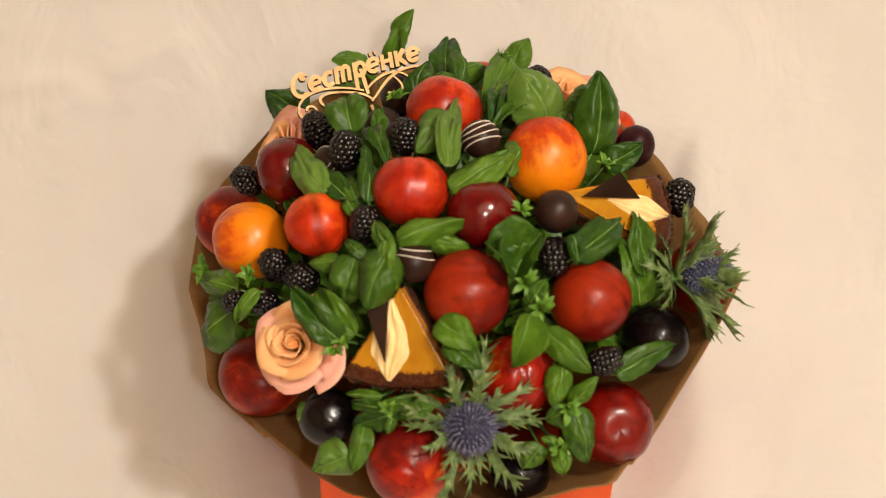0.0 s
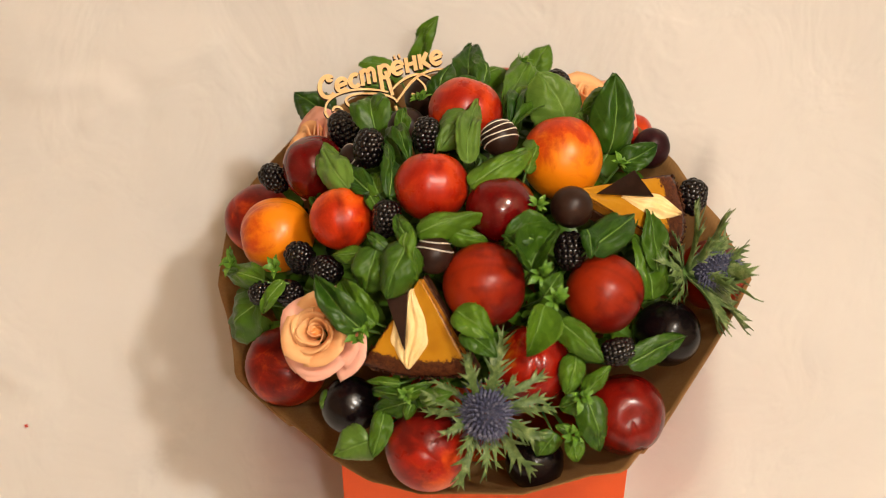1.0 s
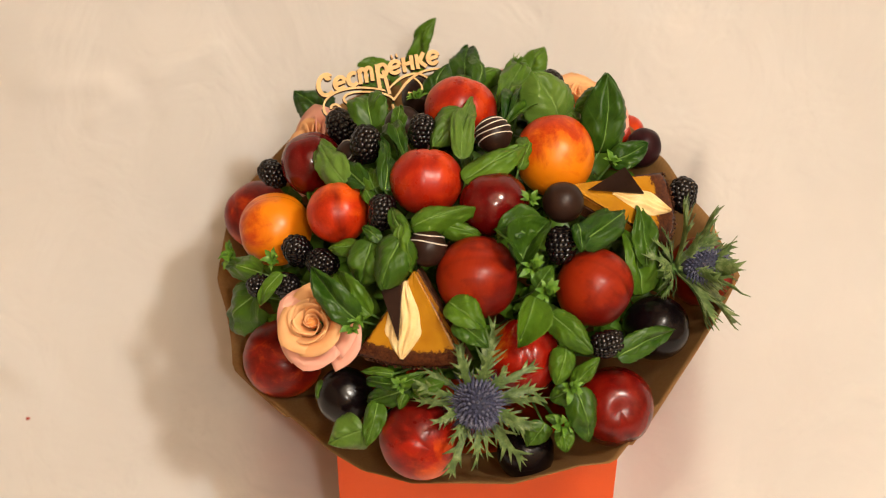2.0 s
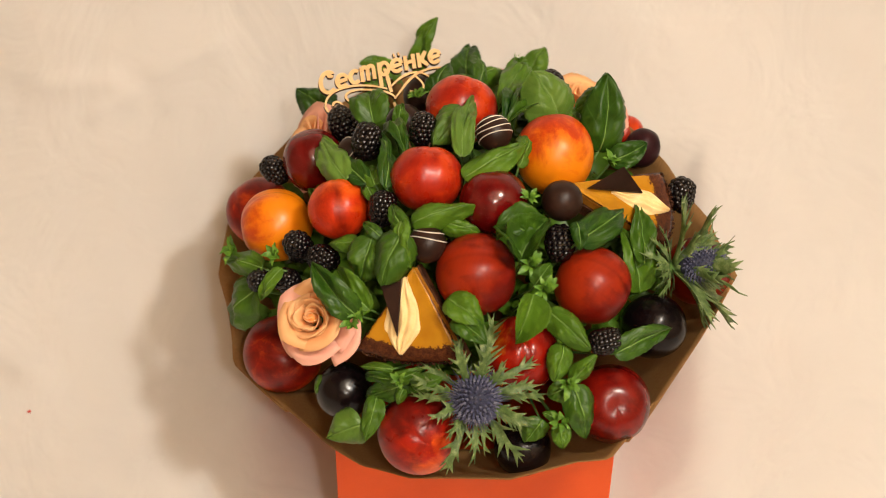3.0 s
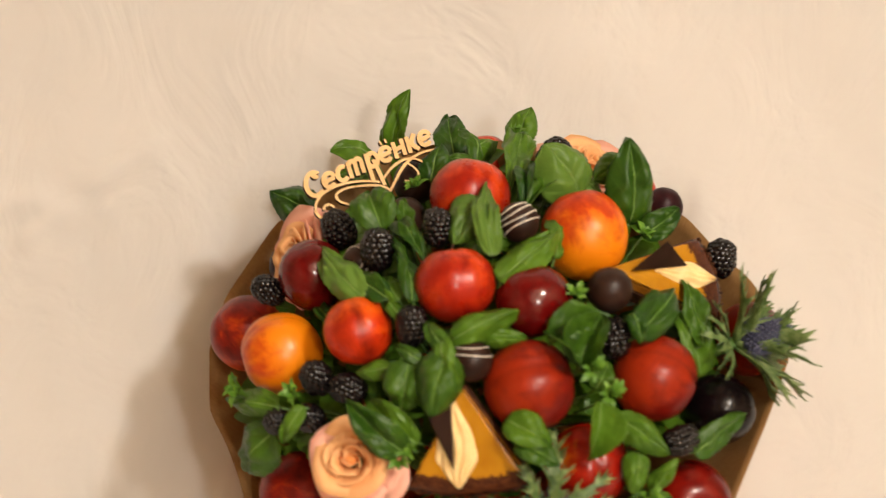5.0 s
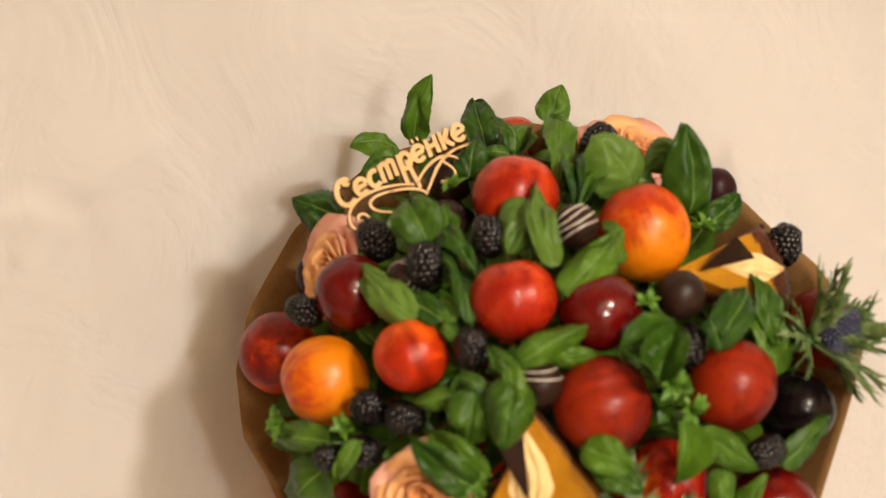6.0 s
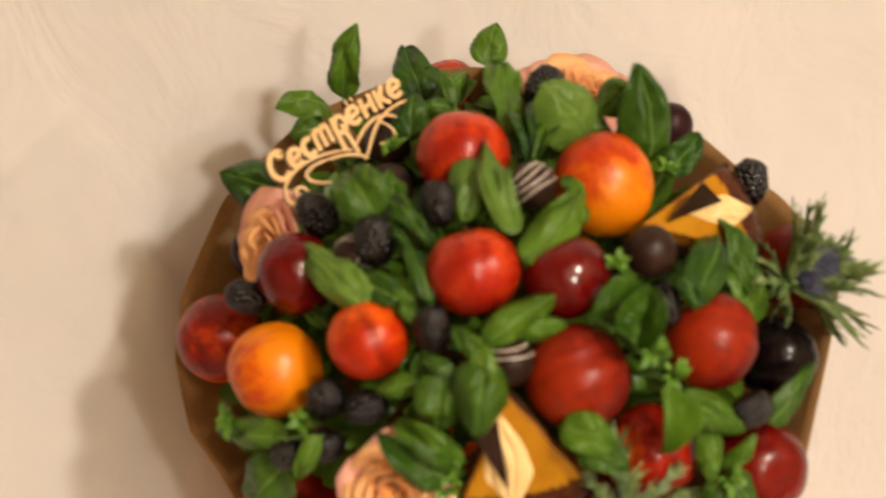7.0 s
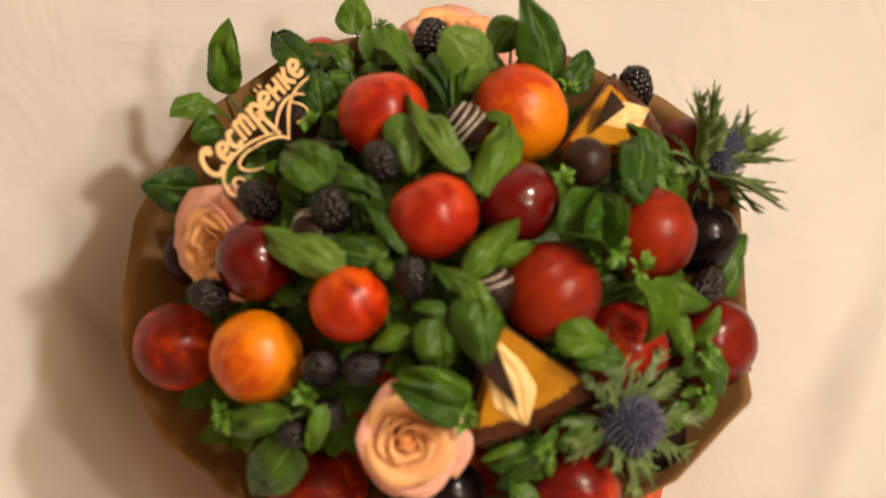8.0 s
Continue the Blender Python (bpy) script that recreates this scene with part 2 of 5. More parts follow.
FLORET = speckled("thistle_floret", [(0.040, 0.042, 0.085), (0.080, 0.083, 0.15), (0.24, 0.24, 0.30)], 260, 0.6, 0.3, 0.3)
HEAD = speckled("thistle_heart", [(0.016, 0.018, 0.036), (0.026, 0.028, 0.056), (0.04, 0.045, 0.075)], 160, 0.7, 0.3, 0.3)

# The crimson seam paints crease shade along the cleft, whose own shading is faint.
CRIMSON_SKIN = fruit_skin("crimson_nectarine_skin", (0.30, 0.022, 0.003), (0.155, 0.0056, 0.0020), (0.070, 0.0032, 0.0018), 0.52, (0, 0, 1), 5, 0.33, 0.26, 20, seam=0.24, seam_wide=0.0022)
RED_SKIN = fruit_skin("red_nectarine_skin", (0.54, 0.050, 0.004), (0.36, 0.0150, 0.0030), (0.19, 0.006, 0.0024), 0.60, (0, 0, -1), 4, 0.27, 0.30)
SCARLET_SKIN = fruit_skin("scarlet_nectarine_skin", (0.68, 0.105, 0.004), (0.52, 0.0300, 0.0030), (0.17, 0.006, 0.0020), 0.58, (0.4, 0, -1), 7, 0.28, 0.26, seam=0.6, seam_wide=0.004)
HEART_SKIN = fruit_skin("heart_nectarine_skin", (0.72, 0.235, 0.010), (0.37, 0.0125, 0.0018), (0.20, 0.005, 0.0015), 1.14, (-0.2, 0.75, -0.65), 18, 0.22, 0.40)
BLUSHED_SKIN = fruit_skin("blushed_nectarine_skin", (0.62, 0.085, 0.002), (0.31, 0.0095, 0.0018), (0.11, 0.003, 0.0015), 0.70, (0.84, -0.55, -0.1), 8, 0.28, 0.34, 38)
ORANGE_SKIN = fruit_skin("orange_nectarine_skin", (0.72, 0.20, 0.003), (0.52, 0.050, 0.002), (0.26, 0.012, 0.002), 0.47, (0, 0, 1), 9, 0.34, 0.30, 46, seam=0.75, seam_wide=0.0007)
GOLDEN_SKIN = fruit_skin("golden_nectarine_skin", (0.74, 0.21, 0.003), (0.60, 0.085, 0.002), (0.36, 0.022, 0.002), 0.36, (0, 0, 1), 7, 0.32, 0.32, 40, seam=0.75, seam_wide=0.0007)
MOTTLED_SKIN = fruit_skin("mottled_peach_skin", (0.58, 0.070, 0.002), (0.25, 0.0085, 0.002), (0.085, 0.003, 0.0018), 0.54, (0, 0, 1), 4, 0.34, 0.30, 45)
PLUM_SKIN = fruit_skin("red_plum_skin", (0.15, 0.0030, 0.0022), (0.11, 0.0024, 0.0022), (0.065, 0.0015, 0.0018), 0.6, (0, 0, 1), 3, 0.13, 0.42, 22, 0.0)
WINE_SKIN = fruit_skin("wine_red_plum_skin", (0.19, 0.0058, 0.0018), (0.115, 0.0030, 0.0018), (0.060, 0.002, 0.0018), 0.6, (0, 0, -1), 3, 0.22, 0.34, 30, 0.0)
BLACK_SKIN = fruit_skin("black_plum_skin", (0.010, 0.0035, 0.004), (0.005, 0.0025, 0.003), (0.003, 0.0018, 0.0022), 0.6, (0, 0, 1), 3, 0.22, 0.28, 22, 0.0)
BLUE_SKIN = fruit_skin("purple_plum_skin", (0.05, 0.010, 0.012), (0.026, 0.006, 0.008), (0.012, 0.0035, 0.005), 0.6, (0, 0, 1), 3, 0.38, 0.15, 22)


# ---- small helpers ----
def mesh_of(name, bm, mats, smooth=True):
    me = bpy.data.meshes.new(name)
    bm.normal_update()
    bm.to_mesh(me)
    bm.free()
    for m in (mats if isinstance(mats, (list, tuple)) else [mats]):
        me.materials.append(m)
    if smooth:
        me.shade_smooth()
    return me


def part(name, bm, material, parent, label="", m=None, smooth=True):
    """Links a bmesh as one mesh object under a thing or a part."""
    ob = new(name, mesh_of(name, bm, material, smooth))
    ob.parent = parent
    if m is not None:
        ob.matrix_local = m
    return tagged(ob, label)


def thing(name, m, label, category, group="", kind=""):
    ob = new(name)
    ob.empty_display_size = 0.02
    ob.matrix_world = m
    return tagged(ob, label, category, group, kind)


def frame_of(origin, along, facing):
    """A pose at origin with y along and z as near facing as can be."""
    y = Vector(along).normalized()
    x = y.cross(Vector(facing)).normalized()
    z = x.cross(y)
    return Matrix.Translation(origin) @ Matrix((x, y, z)).transposed().to_4x4()


def axis_pose(origin, axis, spin=0.0):
    """A pose at origin whose z runs along axis, turned by spin degrees about it."""
    q = Vector(axis).to_track_quat("Z", "Y").to_matrix().to_4x4()
    return Matrix.Translation(origin) @ q @ pose(0, 0, 0, 0, 0, spin)


def sheet(nu, nv, place, uv=True):
    """A grid of nu by nv quads; place(u, v) with u and v from 0 to 1 gives each corner."""
    bm = bmesh.new()
    lay = bm.loops.layers.uv.new("uv")
    grid = [[bm.verts.new(place(i / nu, j / nv)) for i in range(nu + 1)] for j in range(nv + 1)]
    for j in range(nv):
        for i in range(nu):
            f = bm.faces.new((grid[j][i], grid[j][i + 1], grid[j + 1][i + 1], grid[j + 1][i]))
            for loop, (a, b) in zip(f.loops, ((i, j), (i + 1, j), (i + 1, j + 1), (i, j + 1))):
                loop[lay].uv = (a / nu, b / nv)
    return bm


def thicken(bm, depth):
    """Gives an open sheet a second side, depth below the first, and closes its rim."""
    bm.normal_update()
    faces, rim = bm.faces[:], [e for e in bm.edges if len(e.link_faces) == 1]
    lay = bm.loops.layers.uv.active
    twin = {v: bm.verts.new(v.co - v.normal * depth) for v in bm.verts[:]}
    for f in faces:
        g = bm.faces.new([twin[v] for v in reversed(f.verts)])
        if lay:
            for near, far in zip(g.loops, reversed(f.loops[:])):
                near[lay].uv = far[lay].uv
    for e in rim:
        loop = e.link_loops[0]
        a, b = loop.vert, loop.link_loop_next.vert
        g = bm.faces.new((b, a, twin[a], twin[b]))
        if lay:
            for near, far in zip(g.loops, (loop.link_loop_next, loop, loop, loop.link_loop_next)):
                near[lay].uv = far[lay].uv
    return bm


def ball(bm, centre, r, u=8, v=6, stretch=(1, 1, 1)):
    m = Matrix.Translation(centre) @ Matrix.Diagonal((*stretch, 1))
    bmesh.ops.create_uvsphere(bm, u_segments=u, v_segments=v, radius=r, matrix=m)


def tube(bm, pts, r0, r1, sides=6):
    rings = []
    n = len(pts)
    for k, q in enumerate(pts):
        q = Vector(q)
        d = Vector(pts[min(k + 1, n - 1)]) - Vector(pts[max(k - 1, 0)])
        b = d.to_track_quat("Z", "Y").to_matrix()
        r = r0 + (r1 - r0) * k / (n - 1)
        rings.append([bm.verts.new(q + b @ Vector((r * math.cos(a), r * math.sin(a), 0))) for a in (2 * math.pi * i / sides for i in range(sides))])
    for a, b in zip(rings, rings[1:]):
        for i in range(sides):
            bm.faces.new((a[i], a[(i + 1) % sides], b[(i + 1) % sides], b[i]))
    bm.faces.new(rings[0][::-1])
    bm.faces.new(rings[-1])


CENTRE = Vector((-0.01, 0.04, 0.20))


# ---- the room ----
def slab(name, x0, x1, y0, y1, z0, z1, mat, label):
    bm = bmesh.new()
    bmesh.ops.create_cube(bm, size=1, matrix=Matrix.Translation(((x0 + x1) / 2, (y0 + y1) / 2, (z0 + z1) / 2)) @ Matrix.Diagonal((x1 - x0, y1 - y0, z1 - z0, 1)))
    return tagged(new(name, mesh_of(name, bm, mat, False)), label, name.split("_")[0], kind="structure")


slab("floor", -2.2, 2.2, -3.4, 1.05, -0.10, -0.008, PLASTER, "pale floor under the spread cream sheet")
slab("ceiling", -2.2, 2.2, -3.4, 1.05, 3.04, 3.14, PLASTER, "plain beige plastered ceiling")
slab("wall_north", -2.2, 2.2, 1.05, 1.15, -0.10, 3.14, PLASTER, "plain wall behind the raised cream sheet")
slab("wall_south", -2.2, 2.2, -3.5, -3.4, -0.10, 3.14, PLASTER, "plain beige plastered wall")
slab("wall_east", 2.2, 2.3, -3.5, 1.15, -0.10, 3.14, PLASTER, "plain beige plastered wall")
slab("wall_west", -2.3, -2.2, -3.5, 1.15, -0.10, 3.14, PLASTER, "plain beige plastered wall")


def crease(x, s, x0, s0, x1, s1, width, height):
    """A soft ridge along a line on the sheet."""
    dx, ds = x1 - x0, s1 - s0
    ln = math.hypot(dx, ds)
    a = ((x - x0) * dx + (s - s0) * ds) / ln
    b = ((x - x0) * -ds + (s - s0) * dx) / ln
    end = max(0.0, min(1.0, a / (0.25 * ln), (ln - a) / (0.25 * ln)))
    return height * math.exp(-(b / width) ** 2) * end * end * (3 - 2 * end)


RISE_AT, BEND, STEEP = -0.20, 0.70, radians(58)
CREASES = [(-0.48, 0.425, -0.36, 0.434, 0.013, 0.0040), (-0.42, 0.385, -0.345, 0.428, 0.010, 0.0036), (-0.36, 0.425, -0.25, 0.483, 0.011, 0.0040), (-0.355, 0.37, -0.33, 0.41, 0.010, -0.002), (-0.56, 0.44, -0.47, 0.415, 0.014, -0.002), (0.1, 0.6, 0, 1.2, 0.024, 0.006), (0.22, 0.62, 0.15, 1.25, 0.028, 0.005), (0.4, 0.55, 0.42, 1.2, 0.03, 0.006), (0.2, -0.2, 0.48, -0.05, 0.022, 0.0065), (0.24, -0.12, 0.52, 0.02, 0.020, -0.0055), (0.24, -0.3, 0.55, -0.18, 0.022, 0.006), (0.33, 0.06, 0.6, 0.03, 0.014, 0.0036), (0.36, 0.11, 0.6, 0.095, 0.010, -0.003), (-0.6, 0.2, -0.42, 0.1, 0.0170, 0.0095), (-0.55, 0.62, -0.3, 0.7, 0.0255, 0.0142)]


def profile(d, start, radius):
    """The sheet's y, z and its slope at the length d along it: flat, then a bend, then a straight slant."""
    if d < start:
        return d, 0.0, 0.0
    a = min((d - start) / radius, STEEP)
    rest = max(0.0, d - start - radius * STEEP)
    return start + radius * math.sin(a) + rest * math.cos(a), radius * (1 - math.cos(a)) + rest * math.sin(a), a


def sheet_point(u, v):
    """The sheet lies on the floor, rises in a wide bend behind the bouquet and is drawn up to the wall; the box presses it flat."""
    x = -1.7 + 1.0 * u / 0.15 if u < 0.15 else (-0.7 + 1.4 * (u - 0.15) / 0.70 if u < 0.85 else 0.7 + 1.0 * (u - 0.85) / 0.15)
    s = -1.9 + 1.4 * v / 0.18 if v < 0.18 else (-0.5 + 1.5 * (v - 0.18) / 0.70 if v < 0.88 else 1.0 + 0.7 * (v - 0.88) / 0.12)
    e = max(0.0, min(1.0, (abs(x) - 0.135) / 0.11))
    e = max(e, min(1.0, (s - 0.19) / 0.20))
    e = e * e * (3 - 2 * e)
    y0, z0, a0 = profile(s, 0.165, 0.25)
    y1, z1, a1 = profile(s, RISE_AT, BEND)
    a = a0 + (a1 - a0) * e
    p, n = Vector((x, y0 + (y1 - y0) * e, z0 + (z1 - z0) * e)), Vector((0, -math.sin(a), math.cos(a)))
    d = 0.006 * noise.noise((x * 2.2, s * 2.2, 0.3)) + 0.0034 * noise.noise((x * 7, s * 5, 4.1)) + 0.0007 * noise.noise((x * 19, s * 15, 2.0))
    d = d * e + min(d, 0.0) * (1 - e)
    if s > 0.42:
        d += 0.006 * min(1, (s - 0.42) * 2) * noise.noise((x * 6.5, s * 0.7, 7.7))
    for c in CREASES:
        d += 1.5 * crease(x, s, *c)
    return p + n * d


bm = sheet(310, 310, sheet_point)
tagged(new("backdrop_sheet", mesh_of("backdrop_sheet", thicken(bm, 0.0015), CLOTH)), "creased cream cotton sheet drawn up behind the bouquet from the floor", "sheet", kind="structure")


# ---- box and paper ----
def carton(x0, x1, y0, y1, h):
    box = thing("gift_box", pose((x0 + x1) / 2, (y0 + y1) / 2, 0.003), "square bright orange cardboard gift box holding the bouquet", "box")
    w, d, t = x1 - x0, y1 - y0, 0.003
    for name, cx, cy, sx, sy in (("front_panel", 0, -d / 2 + t / 2, w, t), ("back_panel", 0, d / 2 - t / 2, w, t), ("side_panel", -w / 2 + t / 2, 0, t, d - 2 * t), ("side_panel", w / 2 - t / 2, 0, t, d - 2 * t)):
        b = bmesh.new()
        bmesh.ops.create_cube(b, size=1, matrix=Matrix.Translation((cx, cy, h / 2)) @ Matrix.Diagonal((sx, sy, h, 1)))
        bmesh.ops.bevel(b, geom=b.edges[:], offset=0.0009, segments=2, affect="EDGES")
        part(name, b, CARTON, box, "", None, False)
    b = bmesh.new()
    bmesh.ops.create_cube(b, size=1, matrix=Matrix.Translation((0, 0, 0.002)) @ Matrix.Diagonal((w - 2 * t, d - 2 * t, 0.004, 1)))
    part("bottom_panel", b, CARTON, box, "", None, False)
    return box


def lerp_ring(corners, a):
    """Radius and height of the paper's edge at the angle a, straight from fold to fold."""
    n = len(corners)
    for k in range(n):
        a0, a1 = corners[k][0], corners[(k + 1) % n][0] + (360 if k == n - 1 else 0)
        for b in (a, a + 360):
            if a0 <= b < a1:
                f = (b - a0) / (a1 - a0)
                c0, c1 = corners[k], corners[(k + 1) % n]
                p0 = Vector((c0[1] * math.cos(radians(a0)), c0[1] * math.sin(radians(a0)), c0[2]))
                p1 = Vector((c1[1] * math.cos(radians(a1)), c1[1] * math.sin(radians(a1)), c1[2]))
                ca = Vector((math.cos(radians(b)), math.sin(radians(b)), 0))
                side = Vector((-ca.y, ca.x, 0))
                den = (p0 - p1).dot(side)
                g = f if abs(den) < 1e-9 else max(0, min(1, p0.dot(side) / den))
                q = p0.lerp(p1, g)
                return math.hypot(q.x, q.y), q.z
    return corners[0][1], corners[0][2]


def wrapping(centre, corners, neck, neck_z, start, sweep, grow=0.0):
    """Kraft paper folded into an open cone: straight folds from a narrow neck to an angular, uneven edge."""
    def place(u, v):
        a = (start + sweep * u + 0.001) % 360
        r1, z1 = lerp_ring(corners, a)
        r1 += grow
        slope = (z1 - 0.202) / (r1 - 0.128)
        if v < 0.35:
            e = v / 0.35
            r, z = neck + (0.128 - neck) * e, neck_z + (z1 - slope * (r1 - 0.128) - neck_z) * e
        else:
            e = (v - 0.35) / 0.65
            r = 0.128 + (r1 - 0.128) * e
            z = z1 - slope * (r1 - r) - 0.004 * math.sin(math.pi * e)
        rip = 0.0022 * v * noise.noise((a * 0.06, v * 2.0, 1.5)) + 0.0035 * v * noise.noise((math.cos(radians(a)) * 3, math.sin(radians(a)) * 3, v * 1.3))
        r += rip
        return Vector((centre[0] + r * math.cos(radians(a)), centre[1] + r * math.sin(radians(a)), z + 0.5 * rip))
    b = sheet(round(sweep / 2), 22, place)
    return thicken(b, 0.0006)


# ---- fruit ----
def fruit(name, label, category, group, centre, r, mat, axis=(0, 0, 1), seam=(0, -1, 0), tall=1.0, cleft=0.06, dimple=0.10, tip=0.0, stem=False):
    """A stone fruit: a ball with a stalk hollow on top, a cleft down one side and a faint tip below."""
    b = bmesh.new()
    bmesh.ops.create_uvsphere(b, u_segments=44, v_segments=30, radius=1)
    seed = sum(centre) * 37
    for v in b.verts:
        n = v.co.normalized()
        ang = math.acos(max(-1, min(1, n.z)))
        az = math.atan2(n.y, n.x)
        k = 1.0 + 0.018 * noise.noise(n * 1.6 + Vector((seed, 0, 0)))
        k -= dimple * math.exp(-(ang / 0.34) ** 2)
        k -= cleft * math.exp(-(az / 0.13) ** 2) * math.sin(ang) ** 0.7 * max(0, math.cos(ang * 0.55))
        k += 0.02 * math.exp(-((abs(az) - 0.5) / 0.3) ** 2) * math.sin(ang)
        k += tip * math.exp(-((math.pi - ang) / 0.22) ** 2)
        v.co = Vector((n.x, n.y, n.z * tall)) * (k * r)
    ob = new(name, mesh_of(name, b, mat))
    up = Vector(axis).normalized()
    side = Vector(seam) - up * Vector(seam).dot(up)
    side.normalize()
    ob.matrix_world = Matrix.Translation(centre) @ Matrix((side, up.cross(side), up)).transposed().to_4x4()
    tagged(ob, label, category, group)
    if stem:
        b = bmesh.new()
        z = r * tall * (1 - dimple)
        tube(b, [(0, 0, z - 0.004), (0.0004, 0, z + 0.002), (0.0012, 0.0006, z + 0.005)], 0.0011, 0.0007)
        part("stem", b, BURNT, ob)
    return ob


def drupelet_mesh():
    b = bmesh.new()
    ball(b, (0, 0, 0), 1, 10, 8, (1, 1, 0.74))
    return mesh_of("drupelet", b, BERRY)


DRUPELET = drupelet_mesh()


def blackberry(label, centre, axis, spin=0.0, scale=1.0, seed=1):
    """A blackberry: a dark core set all round with small shiny drupelets."""
    length, width = 0.031 * scale, 0.0235 * scale
    rnd = random.Random(seed)
    ob = thing("blackberry", axis_pose(centre, axis, spin), label, "blackberry", "blackberries in the bouquet")
    b = bmesh.new()
    ball(b, (0, 0, 0), 1, 12, 8, (width * 0.42, width * 0.42, length * 0.43))
    part("core", b, BERRY_CORE, ob)
    rows = 9
    for k in range(rows):
        ang = math.pi * (0.05 + 0.91 * (k + 0.35) / rows)
        rr, z = math.sin(ang) ** 0.72 * width * 0.41, math.cos(ang) * length * 0.41
        n = max(1, round(2 * math.pi * rr / (width * 0.205)))
        for i in range(n):
            a = 2 * math.pi * (i + 0.5 * (k % 2)) / n + rnd.uniform(-0.12, 0.12)
            piece = new("drupelet", DRUPELET)
            piece.parent = ob
            q = Vector((rr * math.cos(a), rr * math.sin(a), z)) * rnd.uniform(0.95, 1.06)
            out = Vector((q.x / (width * width), q.y / (width * width), q.z / (length * length)))
            piece.matrix_local = axis_pose(q, out) @ Matrix.Scale(width * rnd.uniform(0.125, 0.148), 4)
    return ob


def truffle(label, centre, r, axis=(0, 0, 1), spin=0.0, stripes=0, band=0.5, shift=0.0):
    b = bmesh.new()
    bmesh.ops.create_uvsphere(b, u_segments=32, v_segments=20, radius=r)
    for v in b.verts:
        v.co *= 1 + 0.03 * noise.noise(v.co * 60 + Vector((r * 900, 0, 0)))
    ob = new("chocolate_truffle", mesh_of("chocolate_truffle", b, CHOC))
    ob.matrix_world = axis_pose(centre, axis, spin)
    tagged(ob, label, "chocolate", "chocolate truffles in the bouquet")
    for k in range(stripes):
        b = bmesh.new()
        tilt = shift + band * (k - (stripes - 1) / 2)
        pts = []
        for i in range(33):
            a = 2 * math.pi * i / 32
            lift = math.sin(tilt) + 0.04 * math.sin(2 * a + k * 1.7)
            c = math.sqrt(max(0, 1 - lift * lift))
            pts.append(Vector((c * math.cos(a), c * math.sin(a), lift)) * (r * 1.012))
        tube(b, pts, 0.0005, 0.0005, 6)
        part("drizzle", b, DRIZZLE, ob, "thin white chocolate line")
    return ob


# ---- leaves ----
def leaf_mesh(length, width, arch, cup, curl, seed):
    """A basil leaf: round towards its foot, drawn to a point, pinched along the midrib, puffed between the veins and crumpled."""
    rnd = random.Random(int(seed * 1000))
    twist, droop, puff = rnd.uniform(-0.3, 0.3), rnd.uniform(-0.05, 0.14), rnd.uniform(0.02, 0.10)
    fold = rnd.choice((0.0, -0.12, 0.18, -0.18))
    lift = (cup + fold + rnd.uniform(-0.2, 0.15), cup + fold + rnd.uniform(-0.2, 0.15))
    bend = rnd.uniform(-0.12, 0.12)

    def place(u, v):
        s = 2 * u - 1
        half = 0.50 * width * ((v + 0.003) ** 0.40 * (1.002 - v) ** 0.74 / 0.478)
        half *= 1 + 0.035 * math.sin(v * 58) * (1 if abs(s) > 0.99 else 0) + 0.06 * noise.noise((v * 3.1, seed, 4.0 if s > 0 else 9.0))
        wave = 0.11 * length * noise.noise((s * 1.3 + seed, v * 2.8, seed * 1.7)) * min(1, 4 * v)
        wave += 0.042 * length * noise.noise((s * 3.2, v * 6.5 + seed, seed)) * min(1, 4 * v)
        wave += 0.045 * length * s * s * math.sin(v * 9 + seed * 5 + (1.9 if s > 0 else 0)) * math.sin(math.pi * v)
        quilt = 0.055 * width * abs(math.sin(v * 13 - abs(s) * 6)) * math.sin(math.pi * min(1, abs(s) * 1.05)) * math.sin(math.pi * v)
        x, y = s * half + bend * length * 4 * v * (1 - v) * 0.35, length * v
        z = arch * length * 4 * v * (1 - v) - droop * length * v * v * v
        z += lift[0 if s < 0 else 1] * width * (abs(s) ** 1.5) * math.sin(math.pi * v) ** 0.6 + wave + quilt - 0.10 * width * s ** 4 * math.sin(math.pi * v)
        z += puff * width * math.sin(math.pi * min(1, abs(s) * 1.1)) * math.sin(math.pi * v)
        if curl:
            ang = curl * s * abs(s)
            x = half * math.sin(ang) / max(abs(curl), 0.3) if abs(ang) > 1e-4 else x
            z += half * (1 - math.cos(ang)) / max(abs(curl), 0.3) * (1 if cup >= 0 else -1)
        t = twist * (v - 0.3)
        return Vector((x * math.cos(t) - z * math.sin(t), y, x * math.sin(t) + z * math.cos(t)))
    rib = bmesh.new()
    spine = [place(0.5, 0.02 + 0.90 * k / 11) for k in range(12)]
    tube(rib, [q + Vector((0, 0, 0.0002)) for q in spine], 0.0006, 0.0002, 5)
    return thicken(sheet(20, 24, place), 0.0004), rib


def leaf_frame(base, tip, roll):
    base, tip = Vector(base), Vector(tip)
    out = 0.7 * ((base + tip) / 2 - CENTRE).normalized() + Vector((0, -0.6, 0.6))
    m = frame_of(base, tip - base, out)
    return m @ pose(0, 0, 0, 0, roll, 0), (tip - base).length


